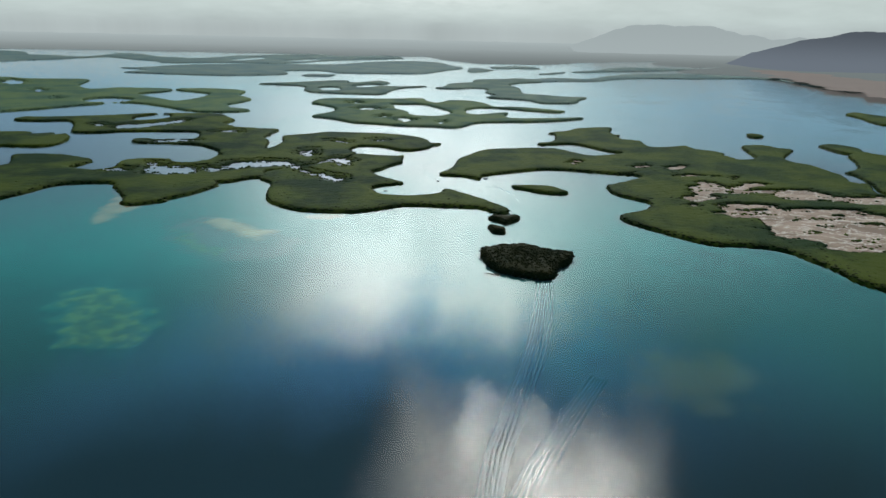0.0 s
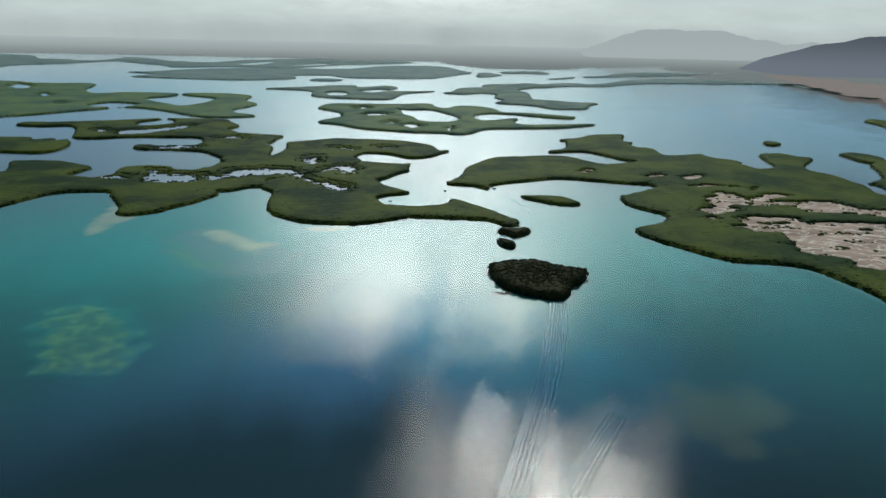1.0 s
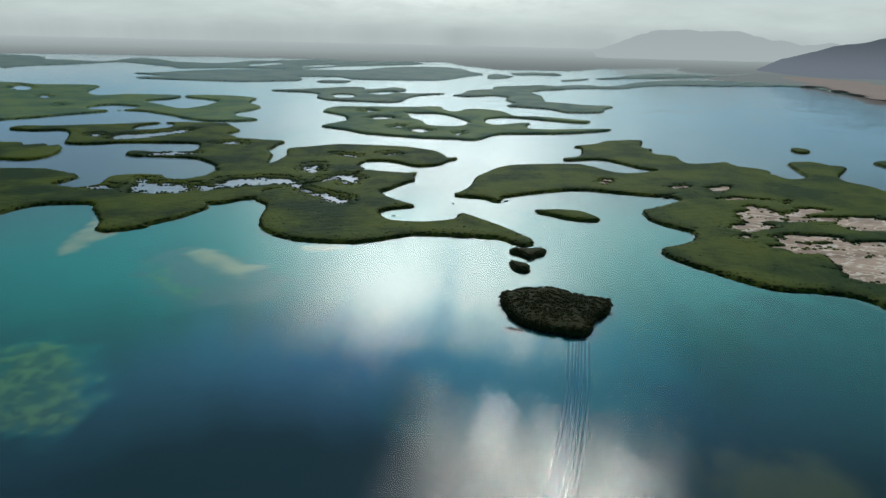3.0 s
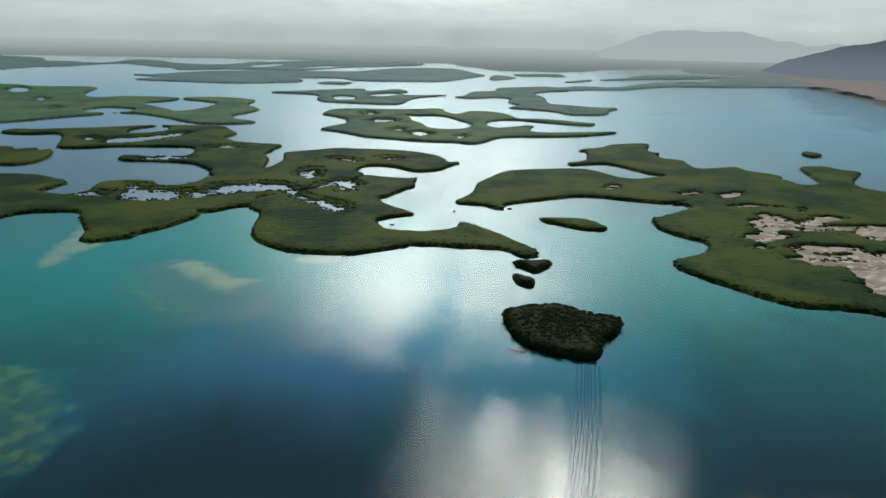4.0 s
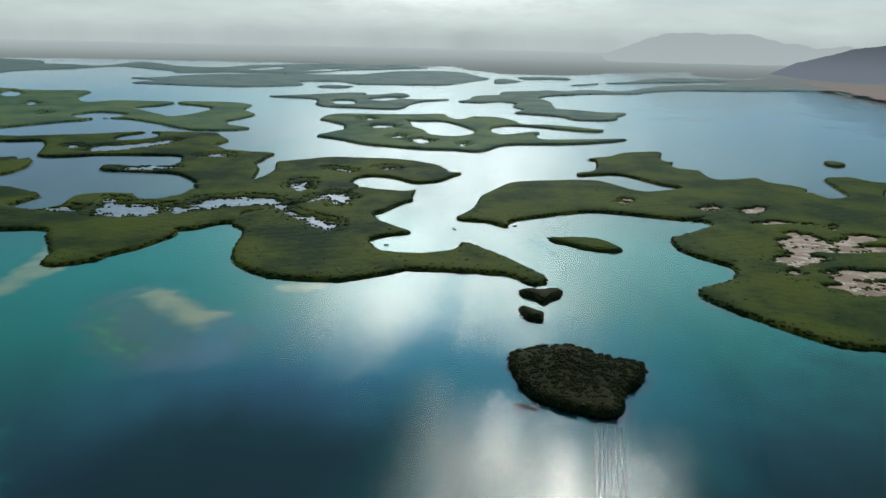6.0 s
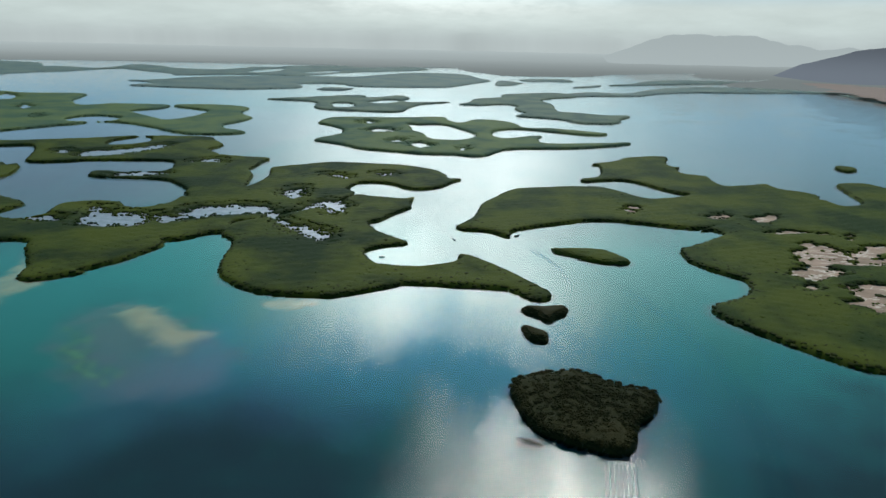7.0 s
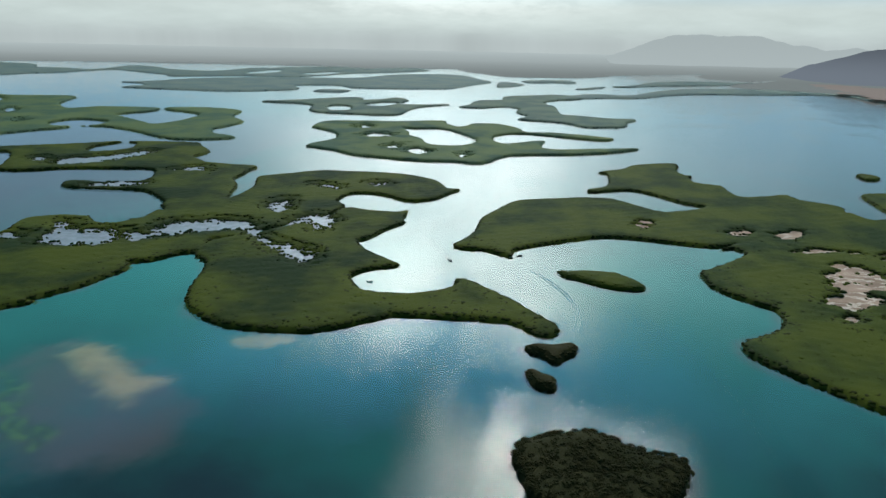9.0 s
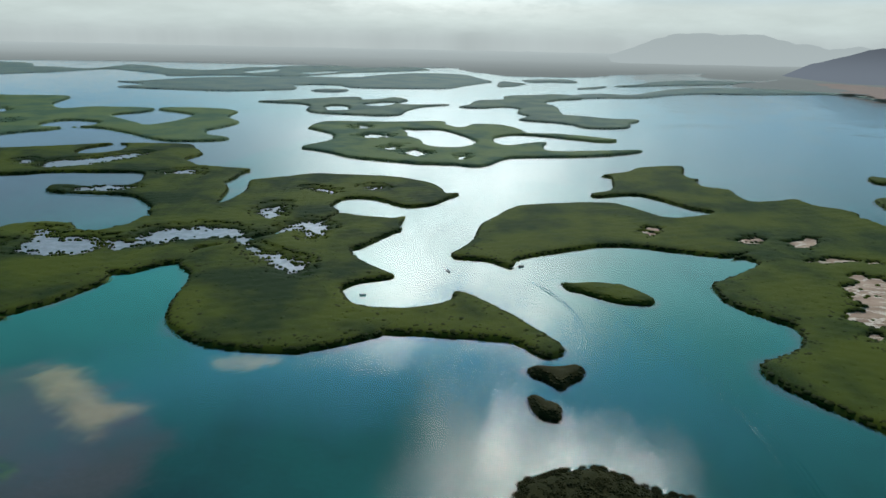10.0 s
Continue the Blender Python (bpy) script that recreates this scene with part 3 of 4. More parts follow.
size = np.random.default_rng(26).uniform(0.8, 2.2, len(bushes))
thicket("shrubs", bushes, size, 0.6 + size * 0.6, 0.6, CROWNS_FAR, MANGROVE, flat, np.random.default_rng(27))
tagged(flat, "bare pinkish beige salt flat with pale streaks", "salt flat", kind="structure")

# ---------------------------------------------------------------- keys and islets
near_key = [
    (28, 450), (32, 457), (36, 461), (49, 465), (62, 467), (72, 463), (82, 456), (91, 453), (98, 451), (100,
    445), (96, 435), (90, 428), (84, 422), (82, 411), (77, 404), (70, 402), (62, 404), (51, 408), (40, 415),
    (34, 424), (30, 439)
]
first_islet = [
    (39, 549), (41, 547), (49, 549), (56, 548), (64, 551), (71, 549), (72, 549), (68, 540), (62, 535), (58,
    529), (54, 529), (49, 536), (42, 541)
]
second_islet = [(38, 522), (40, 520), (43, 521), (49, 515), (54, 513), (54, 506), (52, 502), (48, 502), (42, 505), (39, 512)]
channel_islet = [
    (74, 668), (80, 668), (96, 670), (115, 668), (125, 658), (130, 649), (133, 644), (129, 638), (117, 638),
    (103, 642), (86, 654), (77, 659)
]
west_key = [
    (-621, 818), (-710, 942), (-672, 937), (-633, 943), (-613, 924), (-591, 937), (-577, 919), (-569, 933),
    (-553, 911), (-539, 880), (-538, 848), (-556, 833), (-601, 832)
]
dot_key = [(515, 1070), (525, 1075), (536, 1066), (535, 1050), (518, 1037), (508, 1047)]
northeast_key = [(871, 1378), (908, 1412), (923, 1386), (941, 1353), (991, 1334), (901, 1206), (854, 1221), (852, 1266), (866, 1324)]

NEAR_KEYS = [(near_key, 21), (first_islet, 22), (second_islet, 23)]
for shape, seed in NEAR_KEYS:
    island(Land([shape], rough=0.35), "small mangrove key alone in the water, cloud shade put into its leaf colour", 1.7, seed, SHADED_MANGROVE, tall=5.0, cell=1.4, inset=0.8, bank=2.0)
island(Land([channel_islet], rough=0.35), "narrow green mangrove islet in the channel", 2.6, 24, tall=3.6, cell=1.6, bank=2.0)
for shape, seed in ((west_key, 25), (dot_key, 26), (northeast_key, 27)):
    island(Land([shape]), "low dark green mangrove key", 3.2, seed)

# ---------------------------------------------------------------- the lagoon's bed
sandbar = [
    (-213, 526), (-206, 532), (-193, 531), (-179, 521), (-168, 511), (-153, 502), (-140, 499), (-145, 490),
    (-148, 477), (-158, 475), (-172, 487), (-186, 499), (-200, 508)
]
sandbar_west = [(-304, 507), (-316, 541), (-323, 577), (-330, 613), (-299, 570), (-285, 564), (-291, 542), (-292, 517)]
reef = [(-235, 343), (-242, 365), (-232, 376), (-208, 373), (-179, 342), (-168, 320), (-168, 303), (-181, 293), (-201, 298), (-219, 318)]
dark_shoal = [(-220, 478), (-233, 513), (-216, 536), (-178, 522), (-137, 495), (-115, 468), (-124, 439), (-157, 431), (-187, 439)]
shore_sand = [(-129, 546), (-115, 552), (-98, 554), (-89, 550), (-93, 543), (-107, 536), (-119, 535)]
weed_spots = [(-220, 478), (-226, 502), (-209, 496), (-198, 473), (-174, 457), (-163, 441), (-177, 437), (-199, 449)]
shoal = [(105, 289), (126, 306), (152, 304), (161, 287), (155, 265), (130, 255), (109, 258), (100, 270)]

# muddy inlets; their lavender-grey sky reflection is put into the bed colour
west_inlets = [(-900, 640), (-420, 660), (-400, 690), (-310, 760), (-290, 850), (-330, 1000), (-300, 1190), (-300, 1500), (-1500, 1500)]
# darkness of the view's lower right corner, put into the bed colour
vignette_patch = [(70, 60), (420, 60), (420, 540), (240, 500), (150, 410), (100, 290)]
SHORES = [WEST, EAST] + [Land([shape], rough=0.35) for shape in (near_key, first_islet, second_islet, channel_islet)]


def soft(p, outline, width, grain, seed):
    """1 well inside an outline, 0 outside, with a soft ragged edge."""
    d = inside(p, rounded(outline)) + grain * wobble(p, grain + 4, seed)
    m = np.clip(0.5 + d / width, 0, 1)
    return m * m * (3 - 2 * m)


def bed():
    xs, ys = spread(-420, 330, 3.4, -5200, 5200), spread(130, 760, 3.4, -4300, 5600)
    p = np.stack(np.meshgrid(xs, ys), -1).reshape(-1, 2)
    i = np.arange(len(p)).reshape(len(ys), len(xs))
    faces = np.stack([i[:-1, :-1], i[:-1, 1:], i[1:, 1:], i[1:, :-1]], -1).reshape(-1, 4)
    y = p[:, 1] + 40 * wobble(p, 135.0, 8) + 90 * np.exp(-((p[:, 0] - 35) / 70) ** 2)
    k = np.clip((y - 265) / 240, 0, 1)
    far = np.clip((y - 640) / 160, 0, 1)
    middle = np.exp(-((p[:, 0] + 110) / 95) ** 2) * np.clip((560 - y) / 150, 0, 1)
    z = -3.1 + 1.5 * k * k * (3 - 2 * k) * (1 - 0.75 * far) * (1 - 0.55 * middle) + 0.3 * wobble(p, 80.0, 9)
    rim = np.zeros(len(p))
    for land in SHORES:
        q = np.clip(1 + land.shore(p) / (7 + 6 * np.clip(wobble(p, 70.0, 14) * 2, -1, 1)), 0, 1)
        rim = np.maximum(rim, q ** 1.5)
    bar = soft(p, sandbar, 20.0, 4.0, 5)
    west_bar = soft(p, sandbar_west, 14.0, 3.0, 6)
    coral = soft(p, reef, 26.0, 9.0, 2)
    z = z + (-0.05 - z) * bar
    z = z + (-0.5 - z) * west_bar * 0.8
    z = z + (-1.1 - z) * coral * 0.8
    z = z + (-0.5 - z) * rim * 0.5
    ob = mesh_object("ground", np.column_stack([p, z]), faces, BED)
    for name, values in (("sand", np.maximum(np.maximum(0.8 * bar, 0.75 * west_bar), 0.7 * soft(p, shore_sand, 12.0, 3.0, 7))), ("mud", np.maximum(0.85 * soft(p, dark_shoal, 34.0, 8.0, 2), 0.85 * rim)),
                         ("weed", np.maximum(coral, 0.8 * soft(p, weed_spots, 22.0, 8.0, 5))), ("far_bed", np.clip((p[:, 1] - 770) / 220, 0, 1)), ("murk_sky_tint", soft(p, west_inlets, 90.0, 12.0, 4)), ("brown", soft(p, shoal, 40.0, 12.0, 2)), ("vignette", soft(p, vignette_patch, 110.0, 20.0, 3) * (1 - 0.8 * soft(p, shoal, 40.0, 12.0, 2)))):
        ob.data.attributes.new(name, "FLOAT", "POINT").data.foreach_set("value", values.astype(np.float32))
    return ob


tagged(bed(), "lagoon bed of coral weed and pale sandbars, depth darkening put into its colour", "lagoon bed", kind="structure")

# ---------------------------------------------------------------- middle distance
middle_island = [
    (-295, 1391), (-287, 1459), (-235, 1478), (-147, 1486), (-60, 1512), (-47, 1469), (-18, 1430), (8, 1483),
    (62, 1477), (92, 1431), (104, 1381), (149, 1382), (197, 1363), (241, 1339), (250, 1326), (236, 1312),
    (199, 1317), (117, 1359), (78, 1365), (48, 1334), (40, 1289), (54, 1245), (81, 1255), (110, 1282), (127,
    1279), (118, 1248), (121, 1209), (155, 1204), (258, 1231), (262, 1220), (229, 1196), (175, 1169), (108,
    1155), (58, 1139), (21, 1077), (-20, 1083), (-66, 1084), (-114, 1097), (-164, 1114), (-204, 1148), (-234,
    1167), (-252, 1186), (-223, 1250), (-231, 1305), (-253, 1340), (-288, 1376)
]
middle_lagoon = [
    (-123, 1399), (-95, 1397), (-54, 1404), (-21, 1355), (11, 1280), (0, 1231), (-25, 1211), (-56, 1216),
    (-71, 1237), (-79, 1275), (-101, 1308), (-111, 1356)
]
pond_g = [(-134, 1188), (-122, 1215), (-107, 1222), (-108, 1172)]
pond_h = [(-96, 1155), (-85, 1183), (-71, 1185), (-55, 1161), (-66, 1135), (-80, 1133)]
pond_i = [(-189, 1300), (-174, 1331), (-154, 1335), (-130, 1310), (-146, 1280), (-165, 1277)]
pond_j = [(-219, 1403), (-211, 1432), (-199, 1434), (-182, 1410), (-190, 1383), (-202, 1381)]
pond_k = [(-18, 1133), (-12, 1152), (-5, 1153), (2, 1136), (-5, 1118), (-11, 1117)]
pond_l = [(-1191, 1696), (-1221, 1778), (-1199, 1785), (-1125, 1715), (-1100, 1638), (-1121, 1632)]
pond_m = [(-994, 1512), (-1008, 1557), (-994, 1560), (-954, 1522), (-942, 1479), (-955, 1476)]
pond_n = [(-857, 1370), (-867, 1400), (-860, 1402), (-835, 1375), (-825, 1345), (-832, 1344)]
north_island = [
    (-529, 1806), (-491, 1833), (-431, 1877), (-357, 1942), (-299, 1957), (-295, 1895), (-248, 1922), (-210,
    1979), (-170, 1920), (-183, 1823), (-132, 1807), (-57, 1838), (-90, 1801), (-128, 1755), (-146, 1681),
    (-156, 1605), (-196, 1587), (-258, 1594), (-335, 1609), (-369, 1656), (-383, 1735), (-419, 1778), (-478,
    1791)
]
north_pool = [(-345, 1731), (-332, 1759), (-300, 1753), (-278, 1681), (-295, 1650), (-323, 1661)]
north_pool_small = [(-264, 1800), (-224, 1864), (-186, 1845), (-210, 1763), (-242, 1756)]
crooked_island = [
    (-31, 1789), (-8, 1836), (13, 1944), (82, 1993), (94, 2092), (187, 2150), (249, 2185), (303, 2147), (307,
    2067), (238, 2019), (190, 1933), (208, 1835), (204, 1740), (207, 1670), (253, 1649), (296, 1618), (350,
    1619), (350, 1592), (323, 1552), (304, 1491), (246, 1473), (215, 1483), (199, 1520), (157, 1546), (101,
    1571), (123, 1632), (103, 1701), (114, 1771), (82, 1814), (20, 1775)
]
northwest_island = [
    (-1329, 1766), (-1267, 1837), (-1171, 1802), (-1030, 1820), (-985, 1747), (-952, 1652), (-876, 1566),
    (-827, 1607), (-730, 1614), (-689, 1600), (-688, 1548), (-721, 1487), (-621, 1393), (-583, 1363), (-560,
    1412), (-561, 1502), (-589, 1541), (-676, 1593), (-665, 1629), (-579, 1633), (-513, 1606), (-499, 1574),
    (-486, 1496), (-441, 1434), (-443, 1378), (-456, 1325), (-433, 1274), (-391, 1250), (-395, 1225), (-454,
    1207), (-505, 1224), (-571, 1275), (-649, 1320), (-697, 1321), (-673, 1335), (-687, 1387), (-753, 1408),
    (-776, 1369), (-767, 1337), (-739, 1312), (-710, 1313), (-714, 1288), (-736, 1265), (-783, 1194), (-820,
    1155), (-866, 1132)
]

island(Land([middle_island], [middle_lagoon], [pond_g, pond_h, pond_i, pond_j, pond_k], rough=1.4), "long green mangrove island around a bright lagoon", 3.6, 31, HAZED_MANGROVE, cell=3.0)
island(Land([north_island], [north_pool, north_pool_small], rough=1.4), "low mangrove island with two small pools", 5.0, 32, HAZIER_MANGROVE, cell=4.2, bank=8.0)
island(Land([crooked_island], rough=1.4), "crooked low mangrove island with thin arms", 5.0, 33, HAZIER_MANGROVE, cell=4.2, bank=8.0)
island(Land([northwest_island], ponds=[pond_l, pond_m, pond_n], rough=1.4), "broad mangrove island with narrow inlets", 4.4, 34, HAZED_MANGROVE, cell=4.2, bank=8.0)

# ---------------------------------------------------------------- far land
far_flat = [
    (1349, 2863), (1508, 2740), (1568, 2296), (1610, 2007), (1329, 1646), (1157, 1677), (1138, 1812), (1163,
    1999), (1207, 2253), (1263, 2578)
]
far_pool_a = [(-988, 2972), (-968, 3118), (-927, 3236), (-867, 3100), (-879, 2926), (-930, 2865)]
far_pool_b = [(-750, 2936), (-702, 3084), (-642, 3155), (-591, 3061), (-654, 2889)]
barrier_strip = [
    (260, 2073), (309, 2189), (385, 2240), (485, 2227), (596, 2387), (702, 2500), (826, 2583), (971, 2599),
    (1113, 2566), (1342, 2408), (1475, 2265), (1246, 1940), (1209, 2185), (1218, 2403), (1076, 2407), (914,
    2365), (744, 2342), (616, 2269), (500, 2149), (397, 2123)
]
long_island = [
    (-1174, 2311), (-1105, 2336), (-1029, 2507), (-886, 2621), (-692, 2690), (-481, 2729), (-430, 2818),
    (-340, 3006), (-201, 3101), (-101, 3095), (-25, 3015), (23, 2821), (65, 2689), (2, 2528), (-36, 2439),
    (-88, 2329), (-248, 2284), (-394, 2287), (-448, 2367), (-542, 2363), (-588, 2325), (-545, 2200), (-573,
    2150), (-685, 2079), (-782, 2072), (-887, 2082), (-980, 2097), (-1062, 2116), (-1032, 2198), (-1090, 2271)
]
thin_key = [(-481, 2147), (-463, 2193), (-393, 2191), (-377, 2184), (-395, 2119), (-462, 2120)]
far_key = [(83, 2552), (96, 2661), (119, 2702), (168, 2637), (181, 2582), (140, 2491), (89, 2451)]
far_bank = [(189, 2785), (248, 2840), (366, 2879), (397, 2785), (378, 2728), (304, 2735), (215, 2707)]
bright_key = [(349, 2438), (416, 2515), (476, 2575), (428, 2476), (364, 2434)]
east_bank = [
    (503, 2590), (614, 2691), (692, 2832), (842, 2968), (985, 2980), (1112, 2954), (1192, 2981), (1022, 2836),
    (889, 2767), (717, 2688), (570, 2591)
]
far_west_bank = [
    (-2472, 3351), (-2319, 3304), (-2120, 3242), (-1927, 2986), (-1833, 2999), (-1640, 2933), (-1664, 3244),
    (-1598, 3276), (-1469, 3183), (-1354, 3055), (-1150, 2996), (-1090, 3169), (-1078, 3282), (-982, 3324),
    (-949, 3397), (-810, 3520), (-419, 3635), (-225, 3423), (-366, 3217), (-545, 3056), (-645, 2856), (-711,
    2758), (-843, 2747), (-974, 2736), (-1153, 2636), (-1217, 2721), (-1439, 2880), (-1562, 2967), (-1616,
    2852), (-1645, 2713), (-1709, 2610), (-1736, 2527), (-1781, 2476)
]
north_mainland = [
    (-3156, 3273), (-2771, 3499), (-2252, 3632), (-1730, 3839), (-1296, 3991), (-826, 3838), (-627, 3474),
    (-458, 3490), (-250, 3764), (-130, 3818), (-30, 3399), (100, 3169), (148, 3103), (370, 3102), (527, 3157),
    (702, 3391), (1035, 3611), (1238, 3688), (1060, 3344), (1220, 3163), (1413, 3264), (1184, 2963), (997,
    2771), (1104, 2545), (1334, 2393), (1490, 2285), (2753, 3360), (3103, 3813), (2005, 4527), (-176, 4966),
    (-2341, 4341), (-3397, 3513)
]

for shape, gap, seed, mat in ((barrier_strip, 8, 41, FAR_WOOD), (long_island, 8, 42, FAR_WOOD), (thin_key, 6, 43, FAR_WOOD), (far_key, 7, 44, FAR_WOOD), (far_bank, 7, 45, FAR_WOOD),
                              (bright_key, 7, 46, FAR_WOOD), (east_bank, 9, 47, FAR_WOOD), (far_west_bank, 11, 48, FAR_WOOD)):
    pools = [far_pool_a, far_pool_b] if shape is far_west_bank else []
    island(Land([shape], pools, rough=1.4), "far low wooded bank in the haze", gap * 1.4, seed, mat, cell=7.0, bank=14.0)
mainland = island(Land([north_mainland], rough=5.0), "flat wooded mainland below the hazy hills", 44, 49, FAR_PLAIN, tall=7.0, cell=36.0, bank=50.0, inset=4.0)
mainland.name = "backdrop_mainland"
tagged(mainland, category="mainland", kind="structure")
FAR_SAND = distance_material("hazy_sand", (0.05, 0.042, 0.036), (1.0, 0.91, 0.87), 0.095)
FLAT_EDGE = rounded(far_flat)
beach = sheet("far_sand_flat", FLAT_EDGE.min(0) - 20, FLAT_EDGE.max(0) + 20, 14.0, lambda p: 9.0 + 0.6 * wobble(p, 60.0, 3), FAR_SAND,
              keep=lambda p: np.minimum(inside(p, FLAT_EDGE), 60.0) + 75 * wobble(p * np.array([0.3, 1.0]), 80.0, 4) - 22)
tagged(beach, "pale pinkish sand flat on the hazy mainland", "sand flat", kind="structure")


def hill(name, label, left, right, y, deep, crest, mat, seed):
    """A range of hills with spurs and gullies; crest gives its height from left to right."""
    def z(p):
        u = (p[:, 0] - left) / (right - left)
        v = (p[:, 1] - y) / deep
        c = np.interp(u, np.linspace(0, 1, len(crest)), crest)
        k = np.clip(1 - np.abs(v), 0, 1)
        return c * k ** 0.8 * (1 + 0.10 * wobble(p, 260.0, seed)) + 7 * wobble(p, 90.0, seed + 1) * k - 4
    ob = sheet(name, np.array([left, y - deep]), np.array([right, y + deep * 0.3]), 30.0, z, mat)
    return tagged(ob, label, "hills", kind="structure")


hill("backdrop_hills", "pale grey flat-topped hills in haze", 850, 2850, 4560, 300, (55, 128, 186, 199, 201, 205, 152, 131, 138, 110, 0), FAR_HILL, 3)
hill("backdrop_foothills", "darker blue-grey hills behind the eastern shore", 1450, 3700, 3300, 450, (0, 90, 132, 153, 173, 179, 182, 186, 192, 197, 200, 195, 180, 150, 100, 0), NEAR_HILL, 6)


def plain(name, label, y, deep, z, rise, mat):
    """A strip of far country, tilted up to fill the camera's view below the horizon."""
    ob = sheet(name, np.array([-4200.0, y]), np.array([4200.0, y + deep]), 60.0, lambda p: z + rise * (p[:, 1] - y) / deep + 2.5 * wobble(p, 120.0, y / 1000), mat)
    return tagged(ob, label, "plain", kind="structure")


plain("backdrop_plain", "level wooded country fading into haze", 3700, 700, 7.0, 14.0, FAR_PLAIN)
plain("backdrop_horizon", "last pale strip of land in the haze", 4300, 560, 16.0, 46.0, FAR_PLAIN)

# ---------------------------------------------------------------- mangrove trees of the nearest key
def prop_root(bm, angle, rng):
    """An arched stilt root from the trunk to the mud."""
    c, s_, last = math.cos(angle), math.sin(angle), None
    out = rng.uniform(0.9, 1.5)
    for k in range(5):
        u = k / 4
        r = 0.15 + out * u
        z = 1.5 * (1 - u ** 2.2)
        ring = [bm.verts.new((c * r - s_ * 0.05 * dx, s_ * r + c * 0.05 * dx, z + 0.05 * dz)) for dx, dz in ((1, 0), (-0.5, 0.87), (-0.5, -0.87))]
        if last:
            for i in range(3):
                bm.faces.new((last[i], last[(i + 1) % 3], ring[(i + 1) % 3], ring[i]))
        last = ring


def mangrove_tree(seed):
    rng = random.Random(seed)
    tree = new("mangrove_tree")
    tagged(tree, "mangrove tree on arched prop roots, cloud shade put into its leaf colour", "tree", "mangroves on the small key")
    bm = bmesh.new()
    bmesh.ops.create_cone(bm, cap_ends=True, segments=7, radius1=0.17, radius2=0.07, depth=3.6, matrix=Matrix.Translation((0, 0, 2.4)))
    part("trunk", bm, BARK, tree)
    for k in range(4):
        bm = bmesh.new()
        prop_root(bm, k * math.pi / 2 + rng.uniform(-0.4, 0.4), rng)
        part("prop_root", bm, BARK, tree)
    bm = bmesh.new()
    for k in range(46):
        a, u = rng.uniform(0, 6.283), rng.random() ** 0.5
        z = 5.1 - 1.5 * u * u + rng.uniform(-0.7, 0.3)
        size = rng.uniform(0.28, 0.62)
        made = bmesh.ops.create_icosphere(bm, subdivisions=2 if k < 6 else 1, radius=size,
                                          matrix=Matrix.Translation((1.75 * u * math.cos(a), 1.75 * u * math.sin(a), z)) @ pose(0, 0, 0, rng.uniform(0, 360), rng.uniform(0, 360), 0))
        for v in made["verts"]:
            v.co += 0.30 * size * noise.noise_vector(v.co * 2.3 + Vector((seed, 0, 0)))
    for k in range(220):  # loose sprays of leaves that break the outline
        a, u = rng.uniform(0, 6.283), rng.uniform(0.2, 1.0) ** 0.5
        c = Vector((2.1 * u * math.cos(a), 2.1 * u * math.sin(a), 5.5 - 1.7 * u * u + rng.uniform(-0.5, 0.25)))
        turn = pose(0, 0, 0, rng.uniform(0, 360), rng.uniform(0, 360), rng.uniform(0, 360)).to_3x3()
        q = [bm.verts.new(c + turn @ Vector(d)) for d in ((-0.2, 0, 0), (0, -0.11, 0.05), (0.24, 0, 0), (0, 0.11, 0.05))]
        bm.faces.new(q)
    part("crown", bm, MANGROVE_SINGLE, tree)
    return tree


def plant_key():
    rng = np.random.default_rng(77)
    land = Land([near_key], rough=0.35)
    kinds = [mangrove_tree(s) for s in (1, 2, 3, 4)]
    p = scatter(land.low, land.high, 3.2, rng)
    f = land.shore(p)
    p, f = p[f > 0.9], f[f > 0.9]
    first = rng.permutation(len(p))[:290]
    p, f = p[first], f[first]
    for k, (at, d) in enumerate(zip(p, f)):
        size = (0.72 + 0.24 * min(d / 14, 1)) * rng.uniform(0.93, 1.07)
        m = pose(at[0], at[1], 0.25, 0, 0, rng.uniform(0, 360)) @ Matrix.Diagonal((size * 1.3, size * 1.3, size, 1))
        if k < len(kinds):
            kinds[k].matrix_basis = m
        else:
            copy_thing(kinds[k % len(kinds)], m).matrix_basis = m


plant_key()


# ---------------------------------------------------------------- wakes and boats
def wake(path, label, lines, gap, high, widen=1.0, mat=None):
    """Long parallel ripples left by a boat: each one a low ridge of water."""
    holder = tagged(new("boat_wake"), label, "wake", "boat wakes")
    c = rounded(path, 14, closed=False)
    way_ = np.gradient(c, axis=0)
    way_ /= np.linalg.norm(way_, axis=1)[:, None]
    side = np.stack([-way_[:, 1], way_[:, 0]], -1)
    u = np.linspace(0, 1, len(c))
    profile = np.array([(-1.0, 0.0), (-0.6, 0.25), (-0.25, 0.85), (0.0, 1.0), (0.25, 0.85), (0.6, 0.25), (1.0, 0.0)])
    for k in range(lines):
        shift = (k - (lines - 1) / 2) * gap * (1 + (widen - 1) * u)
        wave = 0.5 + 0.5 * np.cos(u * 9 + k * 1.7)
        mid = c + side * (shift + 0.25 * gap * np.sin(u * 5 + k))[:, None]
        tall = high * (0.55 + 0.45 * wave) * np.minimum(1, np.minimum(u, 1 - u) * 8)
        rows = [np.column_stack([mid + side * (a * gap * 0.26), 0.004 + b * tall]) for a, b in profile]
        v = np.stack(rows, 1).reshape(-1, 3)
        n = len(profile)
        i = np.arange(len(c) * n).reshape(len(c), n)
        f = np.stack([i[:-1, :-1], i[1:, :-1], i[1:, 1:], i[:-1, 1:]], -1).reshape(-1, 4)
        mesh_object("ripple", v, f, mat or WATER, holder)
    return holder


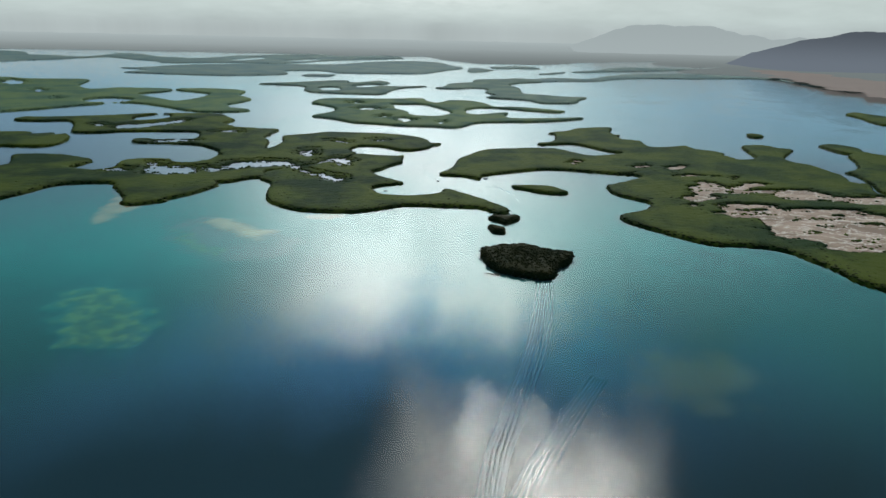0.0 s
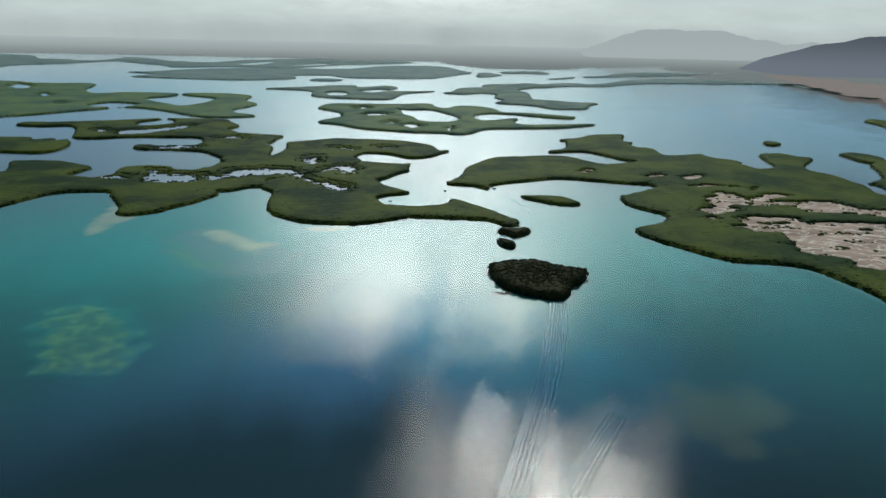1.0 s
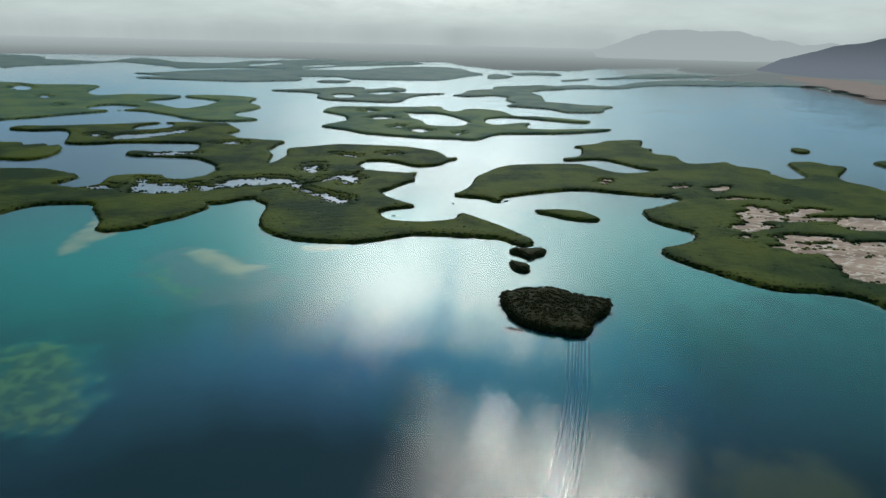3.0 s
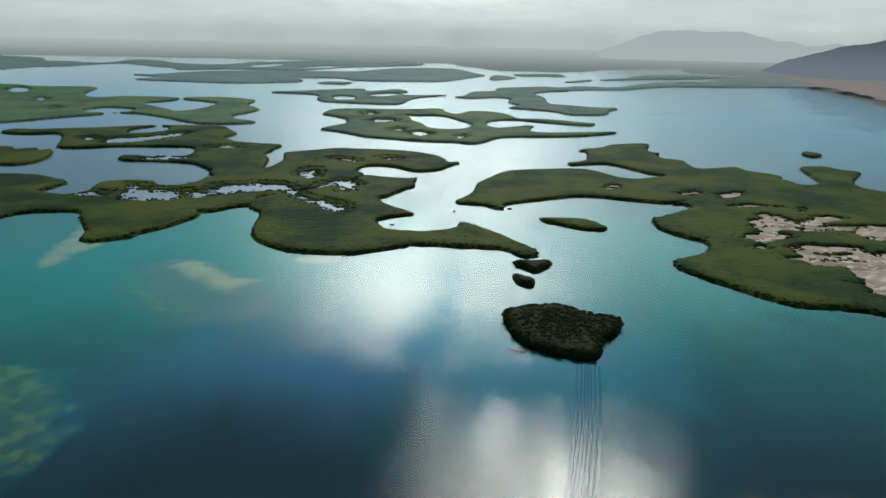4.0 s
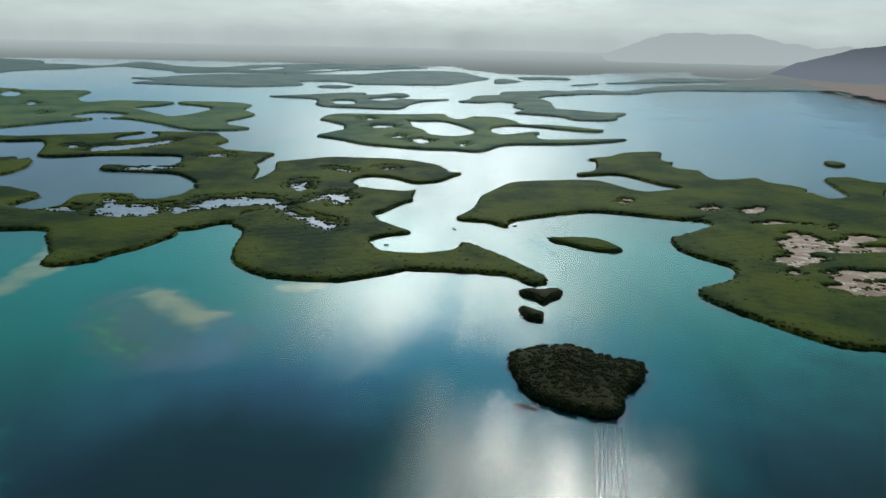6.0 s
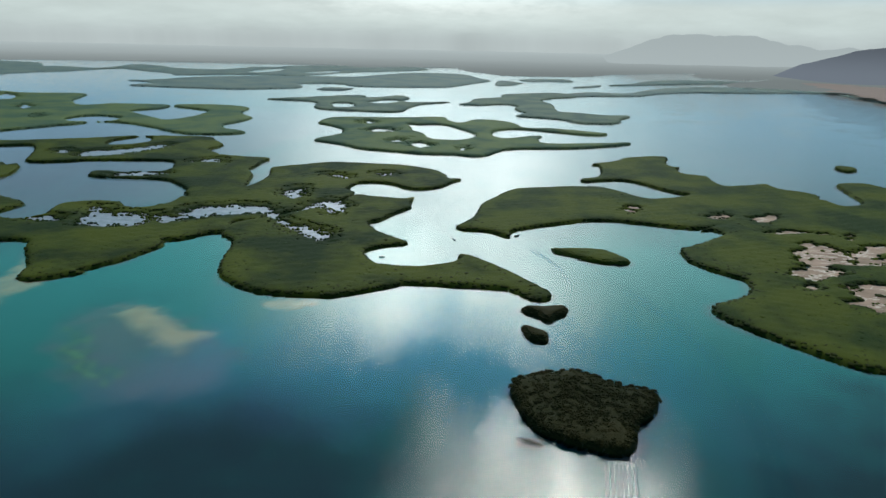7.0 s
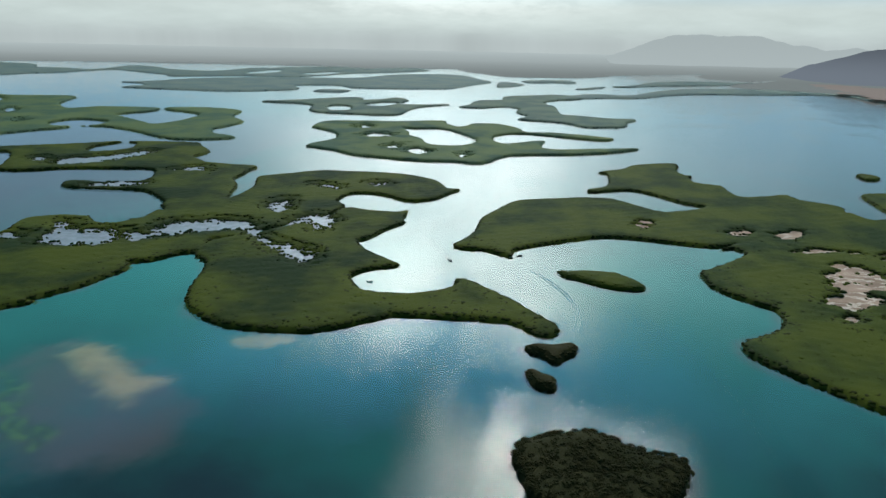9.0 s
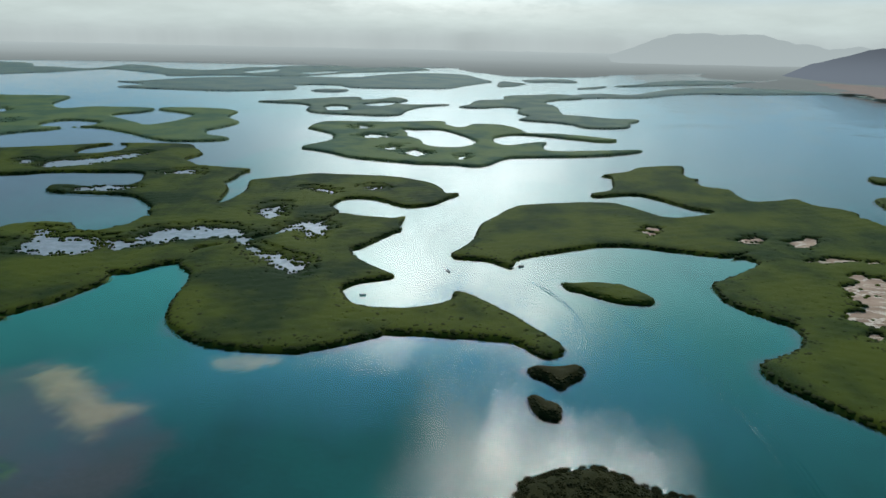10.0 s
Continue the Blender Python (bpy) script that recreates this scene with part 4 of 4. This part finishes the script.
wake_long = [(71, 396), (61, 342), (51, 300), (39, 260), (30, 229), (25, 213), (20, 190), (18, 181)]
wake_short = [(80, 272), (65, 247), (50, 221), (40, 203), (33, 187), (29, 179)]
wake_east = [(112, 598), (125, 564), (138, 526), (143, 477), (140, 432), (134, 399), (123, 362)]
wake_boat = [(-7, 687), (-11, 697), (-17, 716), (-24, 750), (-22, 782), (-10, 815), (6, 851)]
wake_b2 = [(-7, 685), (-13, 700), (-24, 722), (-34, 757), (-34, 789)]
wake_isl = [(53, 672), (64, 650), (73, 628), (77, 607), (77, 585), (72, 567)]
wake_isl2 = [(53, 675), (77, 672), (95, 639), (107, 610), (116, 581)]

wake(wake_long, "long straight boat wake of parallel ripples on open water", 7, 1.9, 0.015, 0.8, WAKE_WATER)
wake(wake_short, "slanting boat wake of fine parallel ripples", 6, 1.7, 0.017, 1.3, WAKE_WATER)
wake(wake_east, "curving boat wake of ripples beside the eastern shore", 6, 2.2, 0.042, 0.8)
wake(wake_boat, "fresh curved boat wake in the bright channel", 2, 3.0, 0.22, 1.8)
wake(wake_b2, "faint curved boat wake in the bright channel", 2, 2.8, 0.10, 1.5)
wake(wake_isl, "dark curved boat wake beside the channel islet", 2, 2.4, 0.20, 1.3)
wake(wake_isl2, "faint boat wake running past the channel islet", 2, 2.6, 0.045, 1.3)


def boat(label, at, heading, hull_mat, length=6.4, wash=0.0):
    """An open motor boat with benches and an outboard engine."""
    ob = tagged(new("motor_boat"), label, "boat", "boats")
    stations = [(-0.5, 0.80, 0.62), (-0.2, 0.92, 0.62), (0.1, 0.90, 0.66), (0.32, 0.66, 0.74), (0.46, 0.28, 0.86), (0.5, 0.04, 0.92)]
    bm = bmesh.new()
    rows = []
    for x, half, top in stations:
        x *= length
        rows.append([bm.verts.new(q) for q in ((x, -half, top), (x * 0.98, -half * 0.75, 0.0), (x * 0.95, 0, -0.22), (x * 0.98, half * 0.75, 0.0), (x, half, top),
                                                (x * 0.97, half * 0.86, top - 0.03), (x * 0.95, half * 0.6, 0.12), (x * 0.95, -half * 0.6, 0.12), (x * 0.97, -half * 0.86, top - 0.03))])
    for a, b in zip(rows[:-1], rows[1:]):
        for i in range(9):
            bm.faces.new((a[i], a[(i + 1) % 9], b[(i + 1) % 9], b[i]))
    bm.faces.new(rows[0])
    bm.faces.new(rows[-1][::-1])
    bmesh.ops.recalc_face_normals(bm, faces=bm.faces)
    part("hull", bm, hull_mat, ob)
    for x in (-0.22, 0.05, 0.25):
        bm = bmesh.new()
        bmesh.ops.create_cube(bm, size=1.0, matrix=Matrix.Translation((x * length, 0, 0.42)) @ Matrix.Diagonal((0.3, 1.45 if x < 0.2 else 1.1, 0.06, 1)))
        bmesh.ops.bevel(bm, geom=bm.edges[:], offset=0.015, segments=1, affect="EDGES")
        part("bench", bm, BENCH, ob)
    bm = bmesh.new()
    bmesh.ops.create_cube(bm, size=1.0, matrix=Matrix.Translation((-0.53 * length, 0, 0.85)) @ Matrix.Diagonal((0.42, 0.34, 0.5, 1)))
    bmesh.ops.create_cube(bm, size=1.0, matrix=Matrix.Translation((-0.54 * length, 0, 0.3)) @ Matrix.Diagonal((0.16, 0.12, 0.9, 1)))
    bmesh.ops.bevel(bm, geom=bm.edges[:], offset=0.04, segments=2, affect="EDGES")
    part("outboard_engine", bm, ENGINE, ob)
    if wash:
        bm = bmesh.new()
        rng = random.Random(int(at[1]))
        for k in range(26):
            u = rng.random() ** 1.4
            y = rng.uniform(-1, 1) * (0.35 + 0.9 * u)
            r = rng.uniform(0.18, 0.5) * (1 - 0.5 * u)
            made = bmesh.ops.create_icosphere(bm, subdivisions=1, radius=r, matrix=Matrix.Translation((-0.56 * length - u * wash, y, -0.02)) @ Matrix.Diagonal((1.5, 0.8, 0.22, 1)))
            for v in made["verts"]:
                v.co += 0.2 * r * noise.noise_vector(v.co * 3.0)
        part("foam", bm, FOAM, ob, "white churned foam")
    ob.matrix_basis = pose(at[0], at[1], 0.06, 0, 0, heading)
    return ob


def paint(name, colour, rough=0.4):
    m, n = material(name)
    f = n.math("ADD", 0.85, n.math("MULTIPLY", n.noise(place(n), 3.0, 4.0), 0.3))
    finish(n, n.add("ShaderNodeBsdfPrincipled", {"Base Color": n.scale(n.mix(0.0, (*colour, 1), (1, 1, 1, 1)), f), "Roughness": rough}).outputs[0])
    return m


DARK_HULL, WHITE_HULL = paint("dark_boat_paint", (0.03, 0.035, 0.04)), paint("white_boat_paint", (0.75, 0.77, 0.76))
FOAM = paint("sea_foam", (0.80, 0.84, 0.82), 0.9)
BENCH, ENGINE = paint("bench_wood", (0.16, 0.11, 0.07), 0.7), paint("engine_cowl", (0.02, 0.02, 0.022), 0.3)
boat("small dark open motor boat under way in the channel", (-7.0, 684.4), -65, DARK_HULL, 4.8, 12.0)
boat("small dark open motor boat moored off the eastern cape", (47.4, 700.5), 20, DARK_HULL, 4.8, 6.0)
boat("small white open boat in the cove", (-61.8, 635.2), 10, WHITE_HULL, 4.0)

DRIFT = rounded([(30, 411), (33, 408.5), (37, 406.5), (40, 406.8), (38, 408.5), (34, 410.5)])
# mound of mud put in place of narrow driftwood logs
drift = sheet("driftwood_mound", DRIFT.min(0) - 1, DRIFT.max(0) + 1, 0.5, lambda p: np.clip(inside(p, DRIFT) * 0.5, -0.5, 0.35) + 0.08 * wobble(p, 1.5, 3), MUD)
tagged(drift, "low dark mound standing for driftwood logs just off the key", "mud bank")
